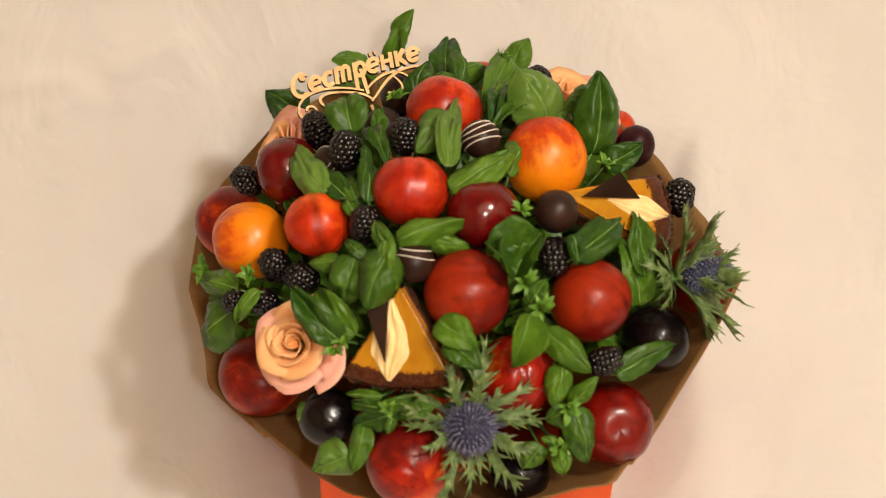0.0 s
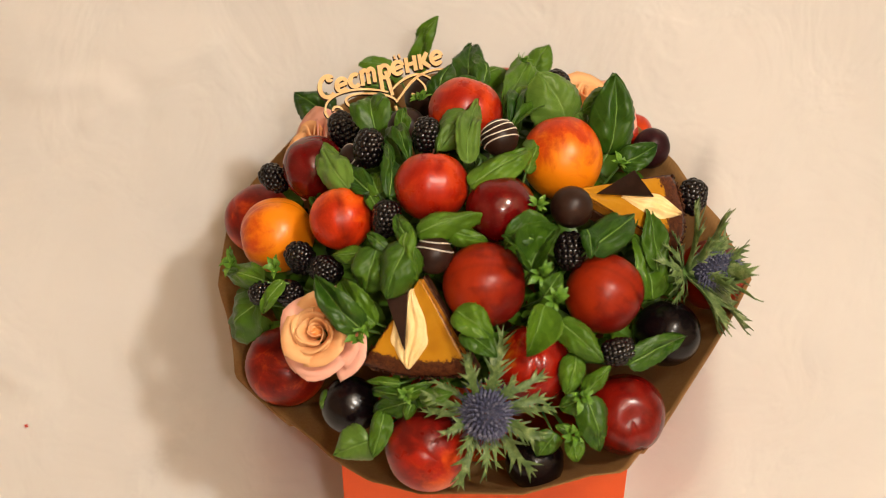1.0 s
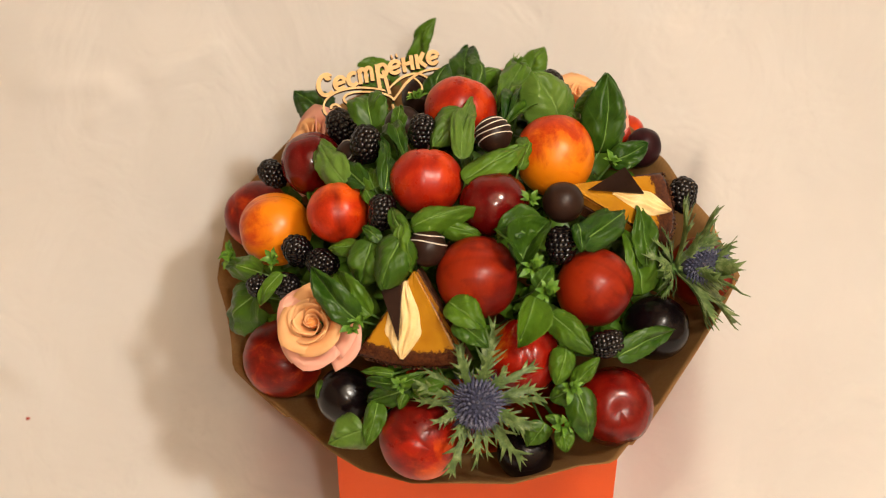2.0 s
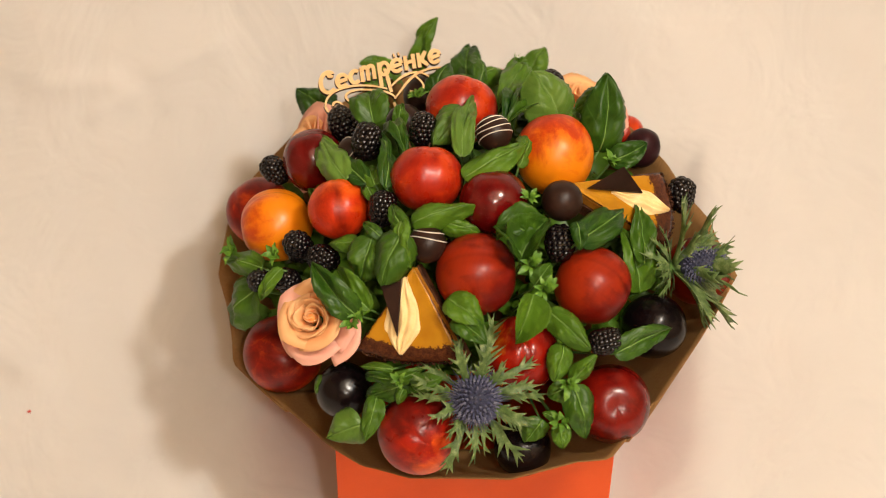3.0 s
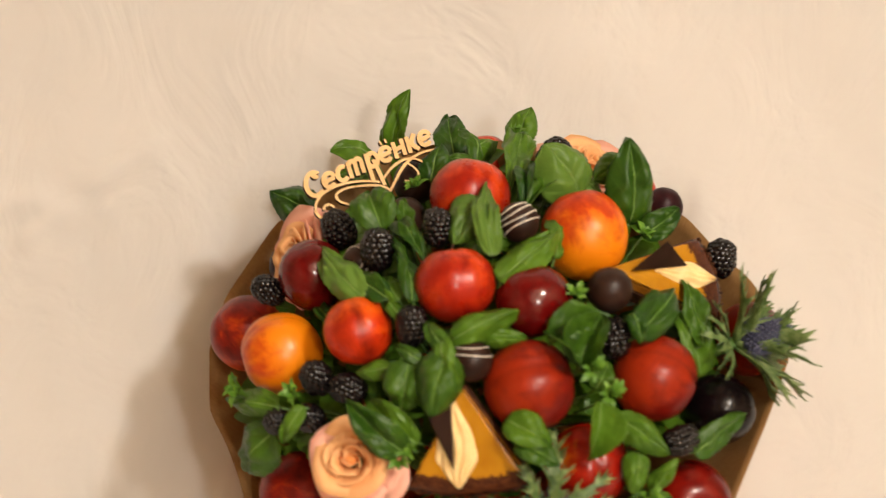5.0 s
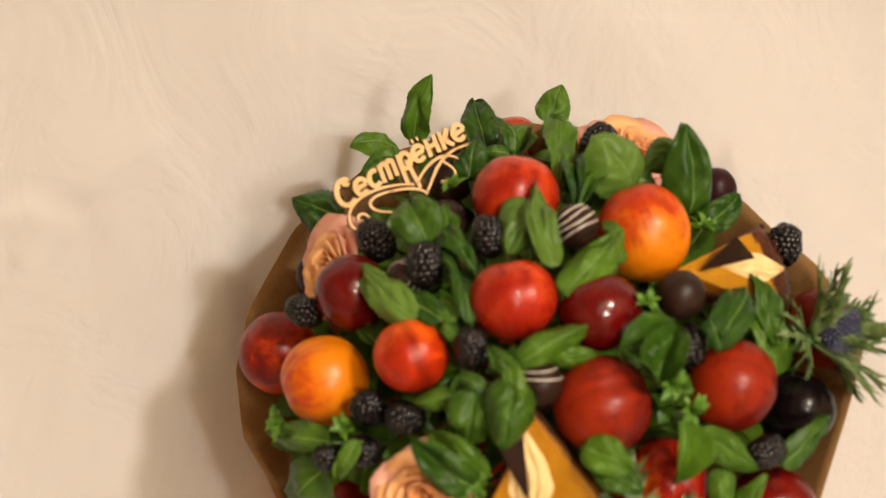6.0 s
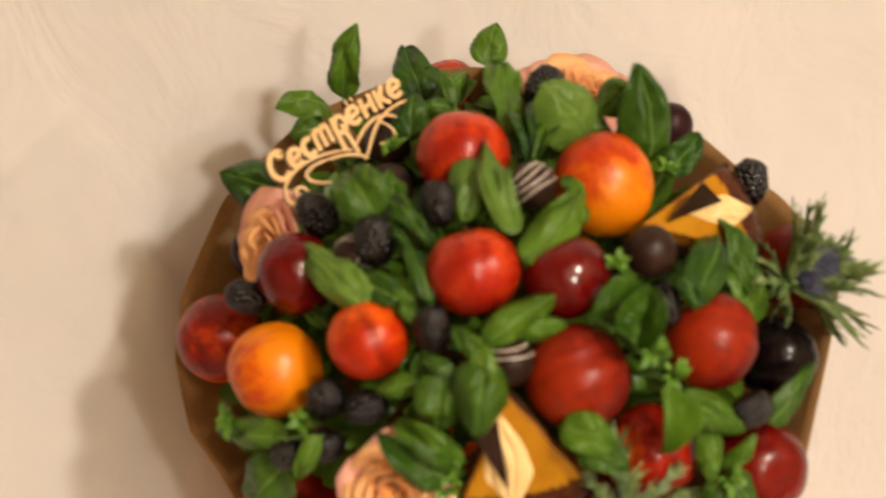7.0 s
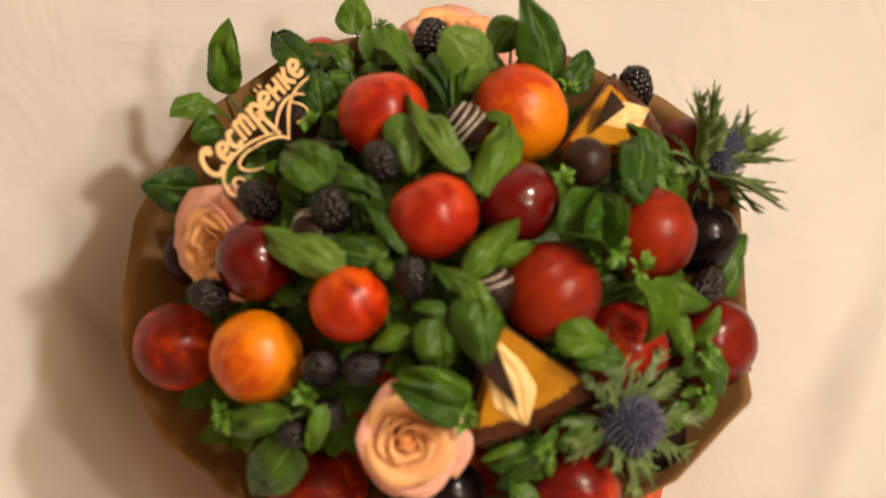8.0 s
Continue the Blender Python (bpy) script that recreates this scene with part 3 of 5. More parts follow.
def rosette(bm, size, seed):
    """A young shoot: pairs of tiny leaves round a point."""
    rnd = random.Random(seed)
    for k in range(11):
        a, el = k * 2.4 + rnd.uniform(-0.3, 0.3), rnd.uniform(0.15, 1.25)
        d = Vector((math.cos(a) * math.cos(el), math.sin(a) * math.cos(el), math.sin(el)))
        ln = size * rnd.uniform(0.45, 0.8)
        m = frame_of(d * size * 0.12, d, (0, 0, 1) if el < 1 else (1, 0, 0.4))
        w = ln * rnd.uniform(0.38, 0.55)
        rows = []
        for j in range(5):
            v = j / 4
            h = 0.5 * w * math.sin(math.pi * min(0.98, v * 0.93 + 0.07)) ** 0.8
            rows.append([bm.verts.new(m @ Vector((s * h, ln * v, 0.25 * h * abs(s) + 0.18 * ln * v * (1 - v) * 4))) for s in (-1, 0, 1)])
        for p, q in zip(rows, rows[1:]):
            for i in (0, 1):
                bm.faces.new((p[i], p[i + 1], q[i + 1], q[i]))


def sprig(label, leaves, tips=(), pale=False):
    """A cut sprig of basil: leaves (base, tip, width, roll, arch, cup, curl) on stalks that meet, and young shoots."""
    first = Vector(leaves[0][0]) if leaves else Vector(tips[0][0])
    root = first.lerp(CENTRE, 0.50)
    ob = thing("basil_sprig", Matrix.Translation(root), label, "basil", "basil sprigs in the bouquet")
    back = Matrix.Translation(-root)
    for k, (base, tip, width, roll, arch, cup, curl) in enumerate(leaves):
        m, ln = leaf_frame(base, tip, roll)
        seed = base[0] * 91 + base[1] * 57 + k
        blade, rib = leaf_mesh(ln, width, arch, cup, curl, seed)
        leaf = part("leaf", blade, LEAF_PALE if pale else LEAF, ob, "", back @ m)
        part("midrib", rib, MIDRIB, leaf, "pale green midrib")
        b = bmesh.new()
        p0, p1 = Vector((0, 0, 0)), back @ Vector(base)
        dive = (CENTRE - Vector(base)).normalized()
        tube(b, [p0, p0.lerp(p1, 0.5) + dive * 0.012, p1 + dive * 0.014, p1 + 0.002 * (m.to_3x3() @ Vector((0, 1, 0)))], 0.0013, 0.0009, 6)
        part("stalk", b, STALK, ob)
    for k, (at, size) in enumerate(tips):
        b = bmesh.new()
        rosette(b, size, int(1000 * (at[0] + at[1])) + k)
        at = Vector(at)
        tagged(part("young_shoot", b, BUDS, ob, "light green cluster of tiny young leaves", back @ axis_pose(at, (at - CENTRE) + Vector((0, -0.06, 0.06)))), kind="stuff")
    return ob


# ---- rose ----
def petal_mesh(r, span, r_low, r_top, height, lip, spiral_in, seed):
    """A petal that wraps part of the way round the flower's axis and rolls outwards at its lip."""
    def place(u, v):
        s = 2 * u - 1
        wide = 0.62 + 0.38 * math.sin(math.pi * min(1.0, 0.15 + 0.55 * v))
        a = span * s * wide
        roll = max(0.0, v - 0.72) / 0.28
        rad = r_low + (r_top - r_low) * v ** 1.4 + lip * roll * roll + spiral_in * s
        rad += 0.55 * lip * (1 - abs(s)) ** 2 * roll + (0.06 + 0.30 * lip) * noise.noise((s * 1.3 + seed, v * 1.6, seed)) * v + 0.10 * lip * math.sin(s * 3.4 + seed) * roll
        z = height * (v - 0.17 * abs(s) ** 2.2 * v + (0.04 + 0.35 * lip) * (1 - abs(s)) ** 1.5 * roll) - 0.45 * lip * roll ** 3 + 0.05 * noise.noise((s * 2 + seed, seed, 2)) * v
        return Vector((rad * math.sin(a), rad * math.cos(a), z)) * r
    return thicken(sheet(12, 10, place), 0.0005)


def rose(label, centre, axis, r, spin=0.0, seed=1, drift=(0, 0, 0)):
    """A rose seen from the top: a tight spiral heart inside rings of wider petals that lean out."""
    ob = thing("rose", axis_pose(centre, axis, spin), label, "rose", "roses in the bouquet")
    rnd = random.Random(seed)
    slip = ob.matrix_world.to_3x3().inverted() @ Vector(drift)
    rings = ((2, 1.8, 0.05, 0.10, 1.00, 0.00, 0.035, ROSE_IN), (3, 1.35, 0.10, 0.20, 1.05, 0.02, 0.05, ROSE_IN), (3, 1.35, 0.16, 0.33, 1.08, 0.05, 0.06, ROSE_IN),
             (3, 1.30, 0.22, 0.47, 1.08, 0.08, 0.07, ROSE_IN), (3, 1.30, 0.26, 0.62, 1.03, 0.13, 0.07, ROSE_IN), (3, 1.35, 0.30, 0.80, 0.98, 0.20, 0.06, ROSE_IN),
             (3, 1.20, 0.32, 0.96, 0.84, 0.24, 0.05, ROSE_OUT), (4, 0.95, 0.30, 1.20, 0.60, 0.28, 0.03, ROSE_OUT))
    for k, (n, span, low, top, h, lip, inward, mat) in enumerate(rings):
        for i in range(n):
            a = 360 * (i + 0.41 * k) / n + rnd.uniform(-9, 9)
            mesh = petal_mesh(r, span * rnd.uniform(0.94, 1.06), low, top * rnd.uniform(0.92, 1.12), h * rnd.uniform(0.93, 1.06), lip * rnd.uniform(0.5, 1.5), inward, rnd.uniform(0, 50))
            part("petal", mesh, mat, ob, "pink outer petal" if mat is ROSE_OUT else "", Matrix.Translation(Vector((0, 0, -r * 0.62)) + slip * max(0, k - 5) / 2) @ pose(0, 0, 0, rnd.uniform(-5, 5) * (2 if mat is ROSE_OUT else 1), rnd.uniform(-5, 5) * (2 if mat is ROSE_OUT else 1), a))
    b = bmesh.new()
    ball(b, (0, 0, r * 0.02), r * 0.20, 12, 9, (1, 1, 1.3))
    part("heart", b, ROSE_IN, ob, "tight apricot heart of the flower")
    b = bmesh.new()
    ball(b, (0, 0, -r * 0.62), r * 0.32, 14, 9, (1, 1, 0.8))
    part("calyx", b, STALK, ob, "green base of the flower")
    return ob


# ---- thistle ----
def bract_mesh(length, seed, wide=1.0):
    """A stiff thistle bract: a strap that widens, splits into pointed lobes and carries pale spines along its edges."""
    rnd = random.Random(seed)
    b = bmesh.new()
    n = 10
    rows = []
    bow, sway = rnd.uniform(0.05, 0.22), rnd.uniform(-0.10, 0.10)
    for j in range(n + 1):
        v = j / n
        h = wide * length * (0.026 + 0.040 * math.sin(math.pi * min(1, 0.15 + 0.85 * v)) ** 1.2) * (1 + 0.22 * math.sin(v * 11 + seed)) * (1 if j < n else 0.45)
        z = length * (bow * v * (1 - v) * 2 - 0.05 * v * v)
        x = length * sway * v * v
        rows.append([b.verts.new((x - h, length * v, z + 0.45 * h)), b.verts.new((x, length * v, z)), b.verts.new((x + h, length * v, z + 0.45 * h))])
    for p, q in zip(rows, rows[1:]):
        for i in (0, 1):
            b.faces.new((p[i], p[i + 1], q[i + 1], q[i]))
    point = b.verts.new((length * sway * 1.2, length * 1.13, rows[-1][1].co.z))
    b.faces.new((rows[-1][0], rows[-1][1], point))
    b.faces.new((rows[-1][1], rows[-1][2], point))
    for j in range(4, n + 1):
        for s, i in ((-1, 0), (1, 2)):
            if rnd.random() < 0.40:
                continue
            foot, top = rows[j - 1][i], rows[j][i]
            reach = length * rnd.uniform(0.08, 0.22)
            tip = b.verts.new(top.co + Vector((s * reach * rnd.uniform(0.6, 1.0), reach * rnd.uniform(0.5, 1.0), reach * rnd.uniform(-0.1, 0.5))))
            b.faces.new((top, foot, tip) if s > 0 else (foot, top, tip))
    return thicken(b, 0.0006)


def thistle(label, centre, axis, r, tall, spread, n=17, spin=0.0, seed=3, wide=1.0, rise=0.0, shy=2.0, neck=0.0):
    """A sea-holly head: a domed heart set with tiny pointed florets above a ruff of spiny bracts."""
    ob = thing("thistle", axis_pose(centre, axis, spin), label, "thistle", "thistles in the bouquet")
    rnd = random.Random(seed)
    b = bmesh.new()
    ball(b, (0, 0, 0), 1, 20, 12, (r, r, tall))
    part("head", b, HEAD, ob, "dusky blue domed flower head")
    b = bmesh.new()
    total = 230
    for k in range(total):
        zz = 1 - 1.7 * (k + 0.5) / total
        a = k * 2.39996
        c = math.sqrt(1 - zz * zz)
        d = Vector((c * math.cos(a), c * math.sin(a), zz))
        q = Vector((d.x * r, d.y * r, d.z * tall))
        nrm = Vector((d.x / r, d.y / r, d.z / tall)).normalized()
        bmesh.ops.create_cone(b, segments=5, radius1=r * 0.085, radius2=r * 0.022, depth=r * rnd.uniform(0.22, 0.34), matrix=axis_pose(q + nrm * r * 0.11, nrm))
    tagged(part("floret_cushion", b, FLORET, ob, "close-set pointed blue-grey florets"), kind="stuff")
    b = bmesh.new()
    for k in range(110):
        a, el = rnd.uniform(0, 2 * math.pi), rnd.uniform(-0.35, 0.45)
        d = Vector((math.cos(a) * math.cos(el), math.sin(a) * math.cos(el), math.sin(el)))
        bmesh.ops.create_cone(b, segments=4, radius1=r * 0.035, radius2=0.0, depth=r * 0.95, matrix=axis_pose(Vector((d.x * r, d.y * r, -tall * 0.35 + d.z * r)) + d * r * 0.3, d))
    tagged(part("spine_ruff", b, FLORET, ob, "fine pale blue spines under the head"), kind="stuff")
    for k in range(n):
        a = 2 * math.pi * k / n + rnd.uniform(-0.12, 0.12)
        el = rise + (rnd.uniform(-0.25, 0.40) if k % 2 else rnd.uniform(0.15, 0.85))
        d = Vector((math.cos(a) * math.cos(el), math.sin(a) * math.cos(el), math.sin(el)))
        ln = spread * rnd.uniform(0.58, 1.08)
        if (ob.matrix_world.to_3x3() @ d).dot(Vector((0, -0.7, 0.7))) > shy:
            continue
        m = frame_of(Vector((d.x * r * 0.5, d.y * r * 0.5, -tall * 0.62 - neck)), d, (-d.x * d.z, -d.y * d.z, 1))
        part("bract", bract_mesh(ln, seed * 50 + k, wide), SPINE, ob, "", m @ pose(0, 0, 0, 0, rnd.uniform(-25, 25), 0))
    if neck:
        b = bmesh.new()
        tube(b, [Vector((0, 0, -tall * 0.5)), Vector((0, 0, -tall * 0.7 - neck)), Vector((-0.006, 0, -tall - neck - 0.02))], r * 0.55, r * 0.30, 10)
        part("stalk", b, STALK, ob)
        for k in range(14):
            a, el = 2 * math.pi * k / 14 + rnd.uniform(-0.2, 0.2), rnd.uniform(-0.9, 0.1)
            d = Vector((math.cos(a) * math.cos(el), math.sin(a) * math.cos(el), math.sin(el)))
            m = frame_of(Vector((d.x * r * 0.4, d.y * r * 0.4, -tall * 0.75 - neck)), d, (-d.x * d.z, -d.y * d.z, 1))
            part("bract", bract_mesh(rnd.uniform(0.017, 0.030), seed * 70 + k, 1.3), SPINE, ob, "", m)
    return ob


# ---- cake ----
def cake(label, apex, left, right, thick, shard, cream):
    """A wedge of cheesecake: local y runs from the point to the rounded back, z is up out of the glaze."""
    apex, left, right = Vector(apex), Vector(left), Vector(right)
    mid = (left + right) / 2
    y = (mid - apex).normalized()
    x = (right - left)
    x = (x - y * x.dot(y)).normalized()
    z = x.cross(y)
    rot = Matrix((x, y, z)).transposed()
    ln, half = (mid - apex).length, (right - left).length / 2
    ob = thing("cake_slice", Matrix.Translation(apex) @ rot.to_4x4(), label, "cake", "cake slices in the bouquet")

    def wedge(z0, z1, inset, mat, name, note, v0=0.0):
        b = bmesh.new()
        out = []
        n = 10
        pts = [(0, v0 + inset * 1.5)] if v0 == 0 else [(-half * v0 / ln + inset, v0), (half * v0 / ln - inset, v0)][::-1]
        for i in range(n + 1):
            s = -1 + 2 * i / n
            pts.append((s * (half - inset), ln * (1 + 0.10 * (1 - s * s)) - inset))
        lo = [b.verts.new((px, py, z0 + 0.0005 * noise.noise((px * 90, py * 90, 1)))) for px, py in pts]
        hi = [b.verts.new((px + 0.0008 * noise.noise((px * 130, py * 130, 5)), py, z1 + 0.0006 * noise.noise((px * 70, py * 70, 3)))) for px, py in pts]
        top = b.faces.new(hi[::-1])
        b.faces.new(lo)
        m = len(pts)
        for i in range(m):
            b.faces.new((lo[i], lo[(i + 1) % m], hi[(i + 1) % m], hi[i]))
        bmesh.ops.recalc_face_normals(b, faces=b.faces)
        bmesh.ops.bevel(b, geom=[e for e in b.edges if e.verts[0].co.z > (z0 + z1) / 2 and e.verts[1].co.z > (z0 + z1) / 2], offset=0.0016, segments=3, affect="EDGES")
        part(name, b, mat, ob, note, None, False)

    wedge(-thick, -thick * 0.42, 0.0, CRUST, "crust", "dark chocolate crumb base")
    wedge(-thick * 0.42, -0.0006, 0.0014, CUSTARD, "filling", "golden baked custard filling")

    def top(u, v):
        s = 2 * u - 1
        r = 0.012 + 0.983 * v
        lip = 1 - 0.02 * (0.5 + noise.noise((s * 9, 3.0, 1.0)))
        z = 0.0007 * noise.noise((s * 3, v * 4, 2.2)) - 0.0022 * max(0.0, v - 0.90) / 0.10 - 0.0005 * max(0.0, abs(s) - 0.9) / 0.1
        return Vector((s * half * r, ln * (1 + 0.10 * (1 - s * s)) * r * (lip if v > 0.98 else 1), z + 0.0020))
    part("glaze", thicken(sheet(22, 26, top), 0.0022), CARAMEL, ob, "shiny caramel glaze with a scorched rim")
    b = bmesh.new()
    n = 60
    for i in range(n + 1):
        s = -1 + 2 * i / n
        for k in range(3):
            q = (s * half * 1.0, ln * (1 + 0.10 * (1 - s * s)) + 0.0008 - 0.0012 * k, -thick * (0.03 + 0.30 * random.random()))
            ball(b, q, 0.0005 + 0.0009 * random.random(), 5, 4)
    tagged(part("crumb_rim", b, CRUST, ob, "rim of dark baked crumbs"), kind="stuff")

    (tx, ty), (bx, by), wide_a, wide_b, belly = cream
    start, run = Vector((tx, ty, 0)), Vector((bx - tx, by - ty, 0))
    across = Vector((run.y, -run.x, 0)).normalized()

    def blob(u, v):
        s = 2 * u - 1
        w = math.sin(math.pi * min(1, 0.03 + 0.95 * v ** belly)) ** 0.8 * (wide_a if s < 0 else wide_b)
        w *= 1 + 0.16 * noise.noise((v * 5, 3.0 if s < 0 else 7.0, 8))
        hump = (1 - abs(s) ** 3.0) * math.sin(math.pi * min(1, 0.06 + 0.90 * v)) ** 0.5
        groove = 0.0030 * abs(math.sin(s * 7.0 + 1.8 * math.sin(v * 3.5) + 1.2 * noise.noise((s, v * 2.5, 6)))) + 0.0022 * noise.noise((s * 3.2, v * 5, 3))
        return start + run * v + across * (s * w) + Vector((0, 0, 0.0004 + 0.0034 * hump + groove * (1 - s * s)))
    part("cream", thicken(sheet(34, 26, blob), 0.001), CREAM, ob, "ridged swirl of pale yellow cream")
    b = bmesh.new()
    (ax, ay), (bx, by), (cx, cy), zt, up = shard
    low = [b.verts.new(q) for q in ((ax, ay, zt), (bx, by, zt), (cx, cy, zt + up))]
    high = [b.verts.new(v.co + Vector((0, 0, 0.0022))) for v in low]
    b.faces.new(low[::-1])
    b.faces.new(high)
    for i in range(3):
        b.faces.new((low[i], low[(i + 1) % 3], high[(i + 1) % 3], high[i]))
    bmesh.ops.recalc_face_normals(b, faces=b.faces)
    bmesh.ops.bevel(b, geom=b.edges[:], offset=0.0004, segments=2, affect="EDGES")
    part("chocolate_shard", b, CHOC, ob, "thin triangle of dark chocolate", None, False)
    return ob


# ---- wooden topper ----
def ribbon(pts, w0, w1, z0, z1):
    """A flat strip of plywood along a line in the sign's plane."""
    b = bmesh.new()
    n = len(pts)
    rows = []
    for k, (x, y) in enumerate(pts):
        x0, y0 = pts[max(k - 1, 0)]
        x1, y1 = pts[min(k + 1, n - 1)]
        ln = math.hypot(x1 - x0, y1 - y0) or 1
        nx, ny = -(y1 - y0) / ln, (x1 - x0) / ln
        w = 0.5 * (w0 + (w1 - w0) * abs(2 * k / (n - 1) - 1))
        rows.append([b.verts.new((x + nx * w, y + ny * w, z0)), b.verts.new((x - nx * w, y - ny * w, z0)), b.verts.new((x - nx * w, y - ny * w, z1)), b.verts.new((x + nx * w, y + ny * w, z1))])
    for p, q in zip(rows, rows[1:]):
        for i in range(4):
            b.faces.new((p[i], p[(i + 1) % 4], q[(i + 1) % 4], q[i]))
    b.faces.new(rows[0])
    b.faces.new(rows[-1][::-1])
    bmesh.ops.recalc_face_normals(b, faces=b.faces)
    for f in b.faces:
        f.normal_update()
        f.material_index = 0 if abs(f.normal.z) > 0.7 else 1
    return b


def spiral(cx, cy, r0, r1, a0, a1, n=40):
    return [(cx + (r0 + (r1 - r0) * i / n) * math.cos(radians(a0 + (a1 - a0) * i / n)), cy + (r0 + (r1 - r0) * i / n) * math.sin(radians(a0 + (a1 - a0) * i / n))) for i in range(n + 1)]


def bezier(p0, p1, p2, p3, n=28):
    out = []
    for i in range(n + 1):
        t = i / n
        k = ((1 - t) ** 3, 3 * t * (1 - t) ** 2, 3 * t * t * (1 - t), t ** 3)
        out.append(tuple(sum(c * p[d] for c, p in zip(k, (p0, p1, p2, p3))) for d in (0, 1)))
    return out


def arc(cx, cy, rx, ry, a0, a1, n=20):
    return [(cx + rx * math.cos(radians(a0 + (a1 - a0) * i / n)), cy + ry * math.sin(radians(a0 + (a1 - a0) * i / n))) for i in range(n + 1)]


def topper(m, width):
    """A word cut from thin plywood: bold leaning letters that touch, over a set of curled flourishes."""
    ob = thing("wooden_topper", m, "laser-cut plywood word sign with curled flourishes above the fruit", "sign")
    dots = [[(0.24, 1.22), (0.35, 1.22)], [(0.55, 1.22), (0.66, 1.22)]]
    loop_e = [arc(0.40, 0.50, 0.33, 0.40, 8, 318), [(0.10, 0.46), (0.72, 0.54)]]
    alphabet = {"С": (1.10, [arc(0.62, 0.68, 0.50, 0.68, 62, 312), arc(0.80, 1.16, 0.12, 0.12, 0, 330)]), "е": (0.84, loop_e), "ё": (0.84, loop_e + dots), "с": (0.74, [arc(0.42, 0.50, 0.32, 0.40, 48, 315)]),
                "т": (1.12, [[(0.12, 0.0), (0.12, 1.0)], [(0.50, 0.0), (0.50, 0.85)], [(0.88, 0.0), (0.88, 0.80)], arc(0.31, 0.70, 0.19, 0.24, 180, 0), arc(0.69, 0.70, 0.19, 0.24, 180, 0)]),
                "р": (0.88, [[(0.14, -0.65), (0.14, 1.0)], arc(0.44, 0.50, 0.30, 0.40, 0, 360)]),
                "н": (0.86, [[(0.14, 0.0), (0.14, 1.0)], [(0.66, 0.0), (0.66, 1.0)], [(0.10, 0.50), (0.70, 0.54)]]),
                "к": (0.78, [[(0.14, 0.0), (0.14, 1.0)], [(0.16, 0.44), (0.36, 0.60), (0.62, 1.0)], [(0.28, 0.56), (0.42, 0.32), (0.70, 0.0)]])}
    word = "Сестрёнке"
    total = sum(alphabet[char][0] for char in word)
    kx, ky = width / (total + 0.15), width / 8.6
    pen = 0.0
    for char in word:
        b = bmesh.new()
        for n, line in enumerate(alphabet[char][1]):
            pts = [((pen + x + 0.20 * y) * kx, y * ky + 0.0016 * math.sin(math.pi * pen / total)) for x, y in line]
            strip = ribbon(pts, 0.29 * ky, 0.25 * ky, -0.0032, 0.0012 + 0.00008 * n)
            tmp = bpy.data.meshes.new("stroke")
            strip.to_mesh(tmp)
            strip.free()
            b.from_mesh(tmp)
            bpy.data.meshes.remove(tmp)
        part("letter", b, [BIRCH, BURNT], ob, "", None, False)
        pen += alphabet[char][0]
    w = width
    t0, t1 = -0.0026, 0.0010

    def curve(*quad):
        return bezier(*[(a * w, c * w) for a, c in quad])
    for pts, a, c in ((spiral(0.086 * w, -0.117 * w, 0.080 * w, 0.020 * w, 160, 520), 0.0018, 0.0024),
                      (curve((0.009, -0.103), (0.039, 0.043), (0.293, 0.041), (0.504, -0.088)), 0.0024, 0.0016),
                      (curve((0.281, -0.165), (0.130, -0.099), (0.146, 0.013), (0.359, -0.055)), 0.0024, 0.0016),
                      (curve((0.330, -0.047), (0.444, -0.079), (0.526, -0.118), (0.543, -0.180)), 0.0022, 0.0018),
                      (curve((0.529, -0.176), (0.633, -0.125), (0.733, 0.040), (0.988, -0.044)), 0.0026, 0.0016),
                      (curve((0.518, -0.092), (0.607, -0.025), (0.771, 0.037), (0.845, -0.084)), 0.0024, 0.0016),
                      (curve((0.664, -0.149), (0.735, -0.200), (0.837, -0.167), (0.735, -0.038)), 0.0020, 0.0015),
                      (curve((0.537, 0.072), (0.537, 0.003), (0.530, -0.049), (0.525, -0.122)), 0.0036, 0.0030)):
        part("flourish", ribbon(pts, a, c, t0, t1), [BIRCH, BURNT], ob, "", None, False)
    b = bmesh.new()
    tube(b, [(0.52 * w, -0.20 * w, -0.0012), (0.53 * w, -0.55 * w, -0.006), (0.54 * w, -0.95 * w, -0.030)], 0.0014, 0.0012, 8)
    part("stick", b, BIRCH, ob, "thin wooden stick")
    return ob


# ---- the bouquet ----
EDGE = [(5, 0.212, 0.354), (14, 0.198, 0.358), (25, 0.195, 0.364), (50, 0.2, 0.372), (79, 0.211, 0.366), (88, 0.222, 0.363), (110, 0.238, 0.342), (131, 0.247, 0.312), (148, 0.25, 0.285), (158, 0.248, 0.269), (171, 0.238, 0.252), (178, 0.227, 0.246), (194, 0.221, 0.232), (208, 0.199, 0.230), (226, 0.186, 0.217), (240, 0.19, 0.221), (255, 0.198, 0.240), (279, 0.218, 0.272), (293, 0.226, 0.287), (300, 0.236, 0.286), (311, 0.221, 0.286), (333, 0.216, 0.316), (350, 0.234, 0.342)]
carton(-0.1300, 0.1220, -0.092, 0.160, 0.199)
wrap = thing("paper_wrapping", pose(0, 0, 0), "brown kraft paper wrapped in an angular open cone round the fruit", "wrapping paper")
part("kraft_sheet", wrapping((-0.01, 0.04), EDGE, 0.100, 0.100, 205, 112), KRAFT, wrap)
part("kraft_sheet", wrapping((-0.01, 0.04), EDGE, 0.102, 0.100, 92, 121, 0.003), KRAFT, wrap)
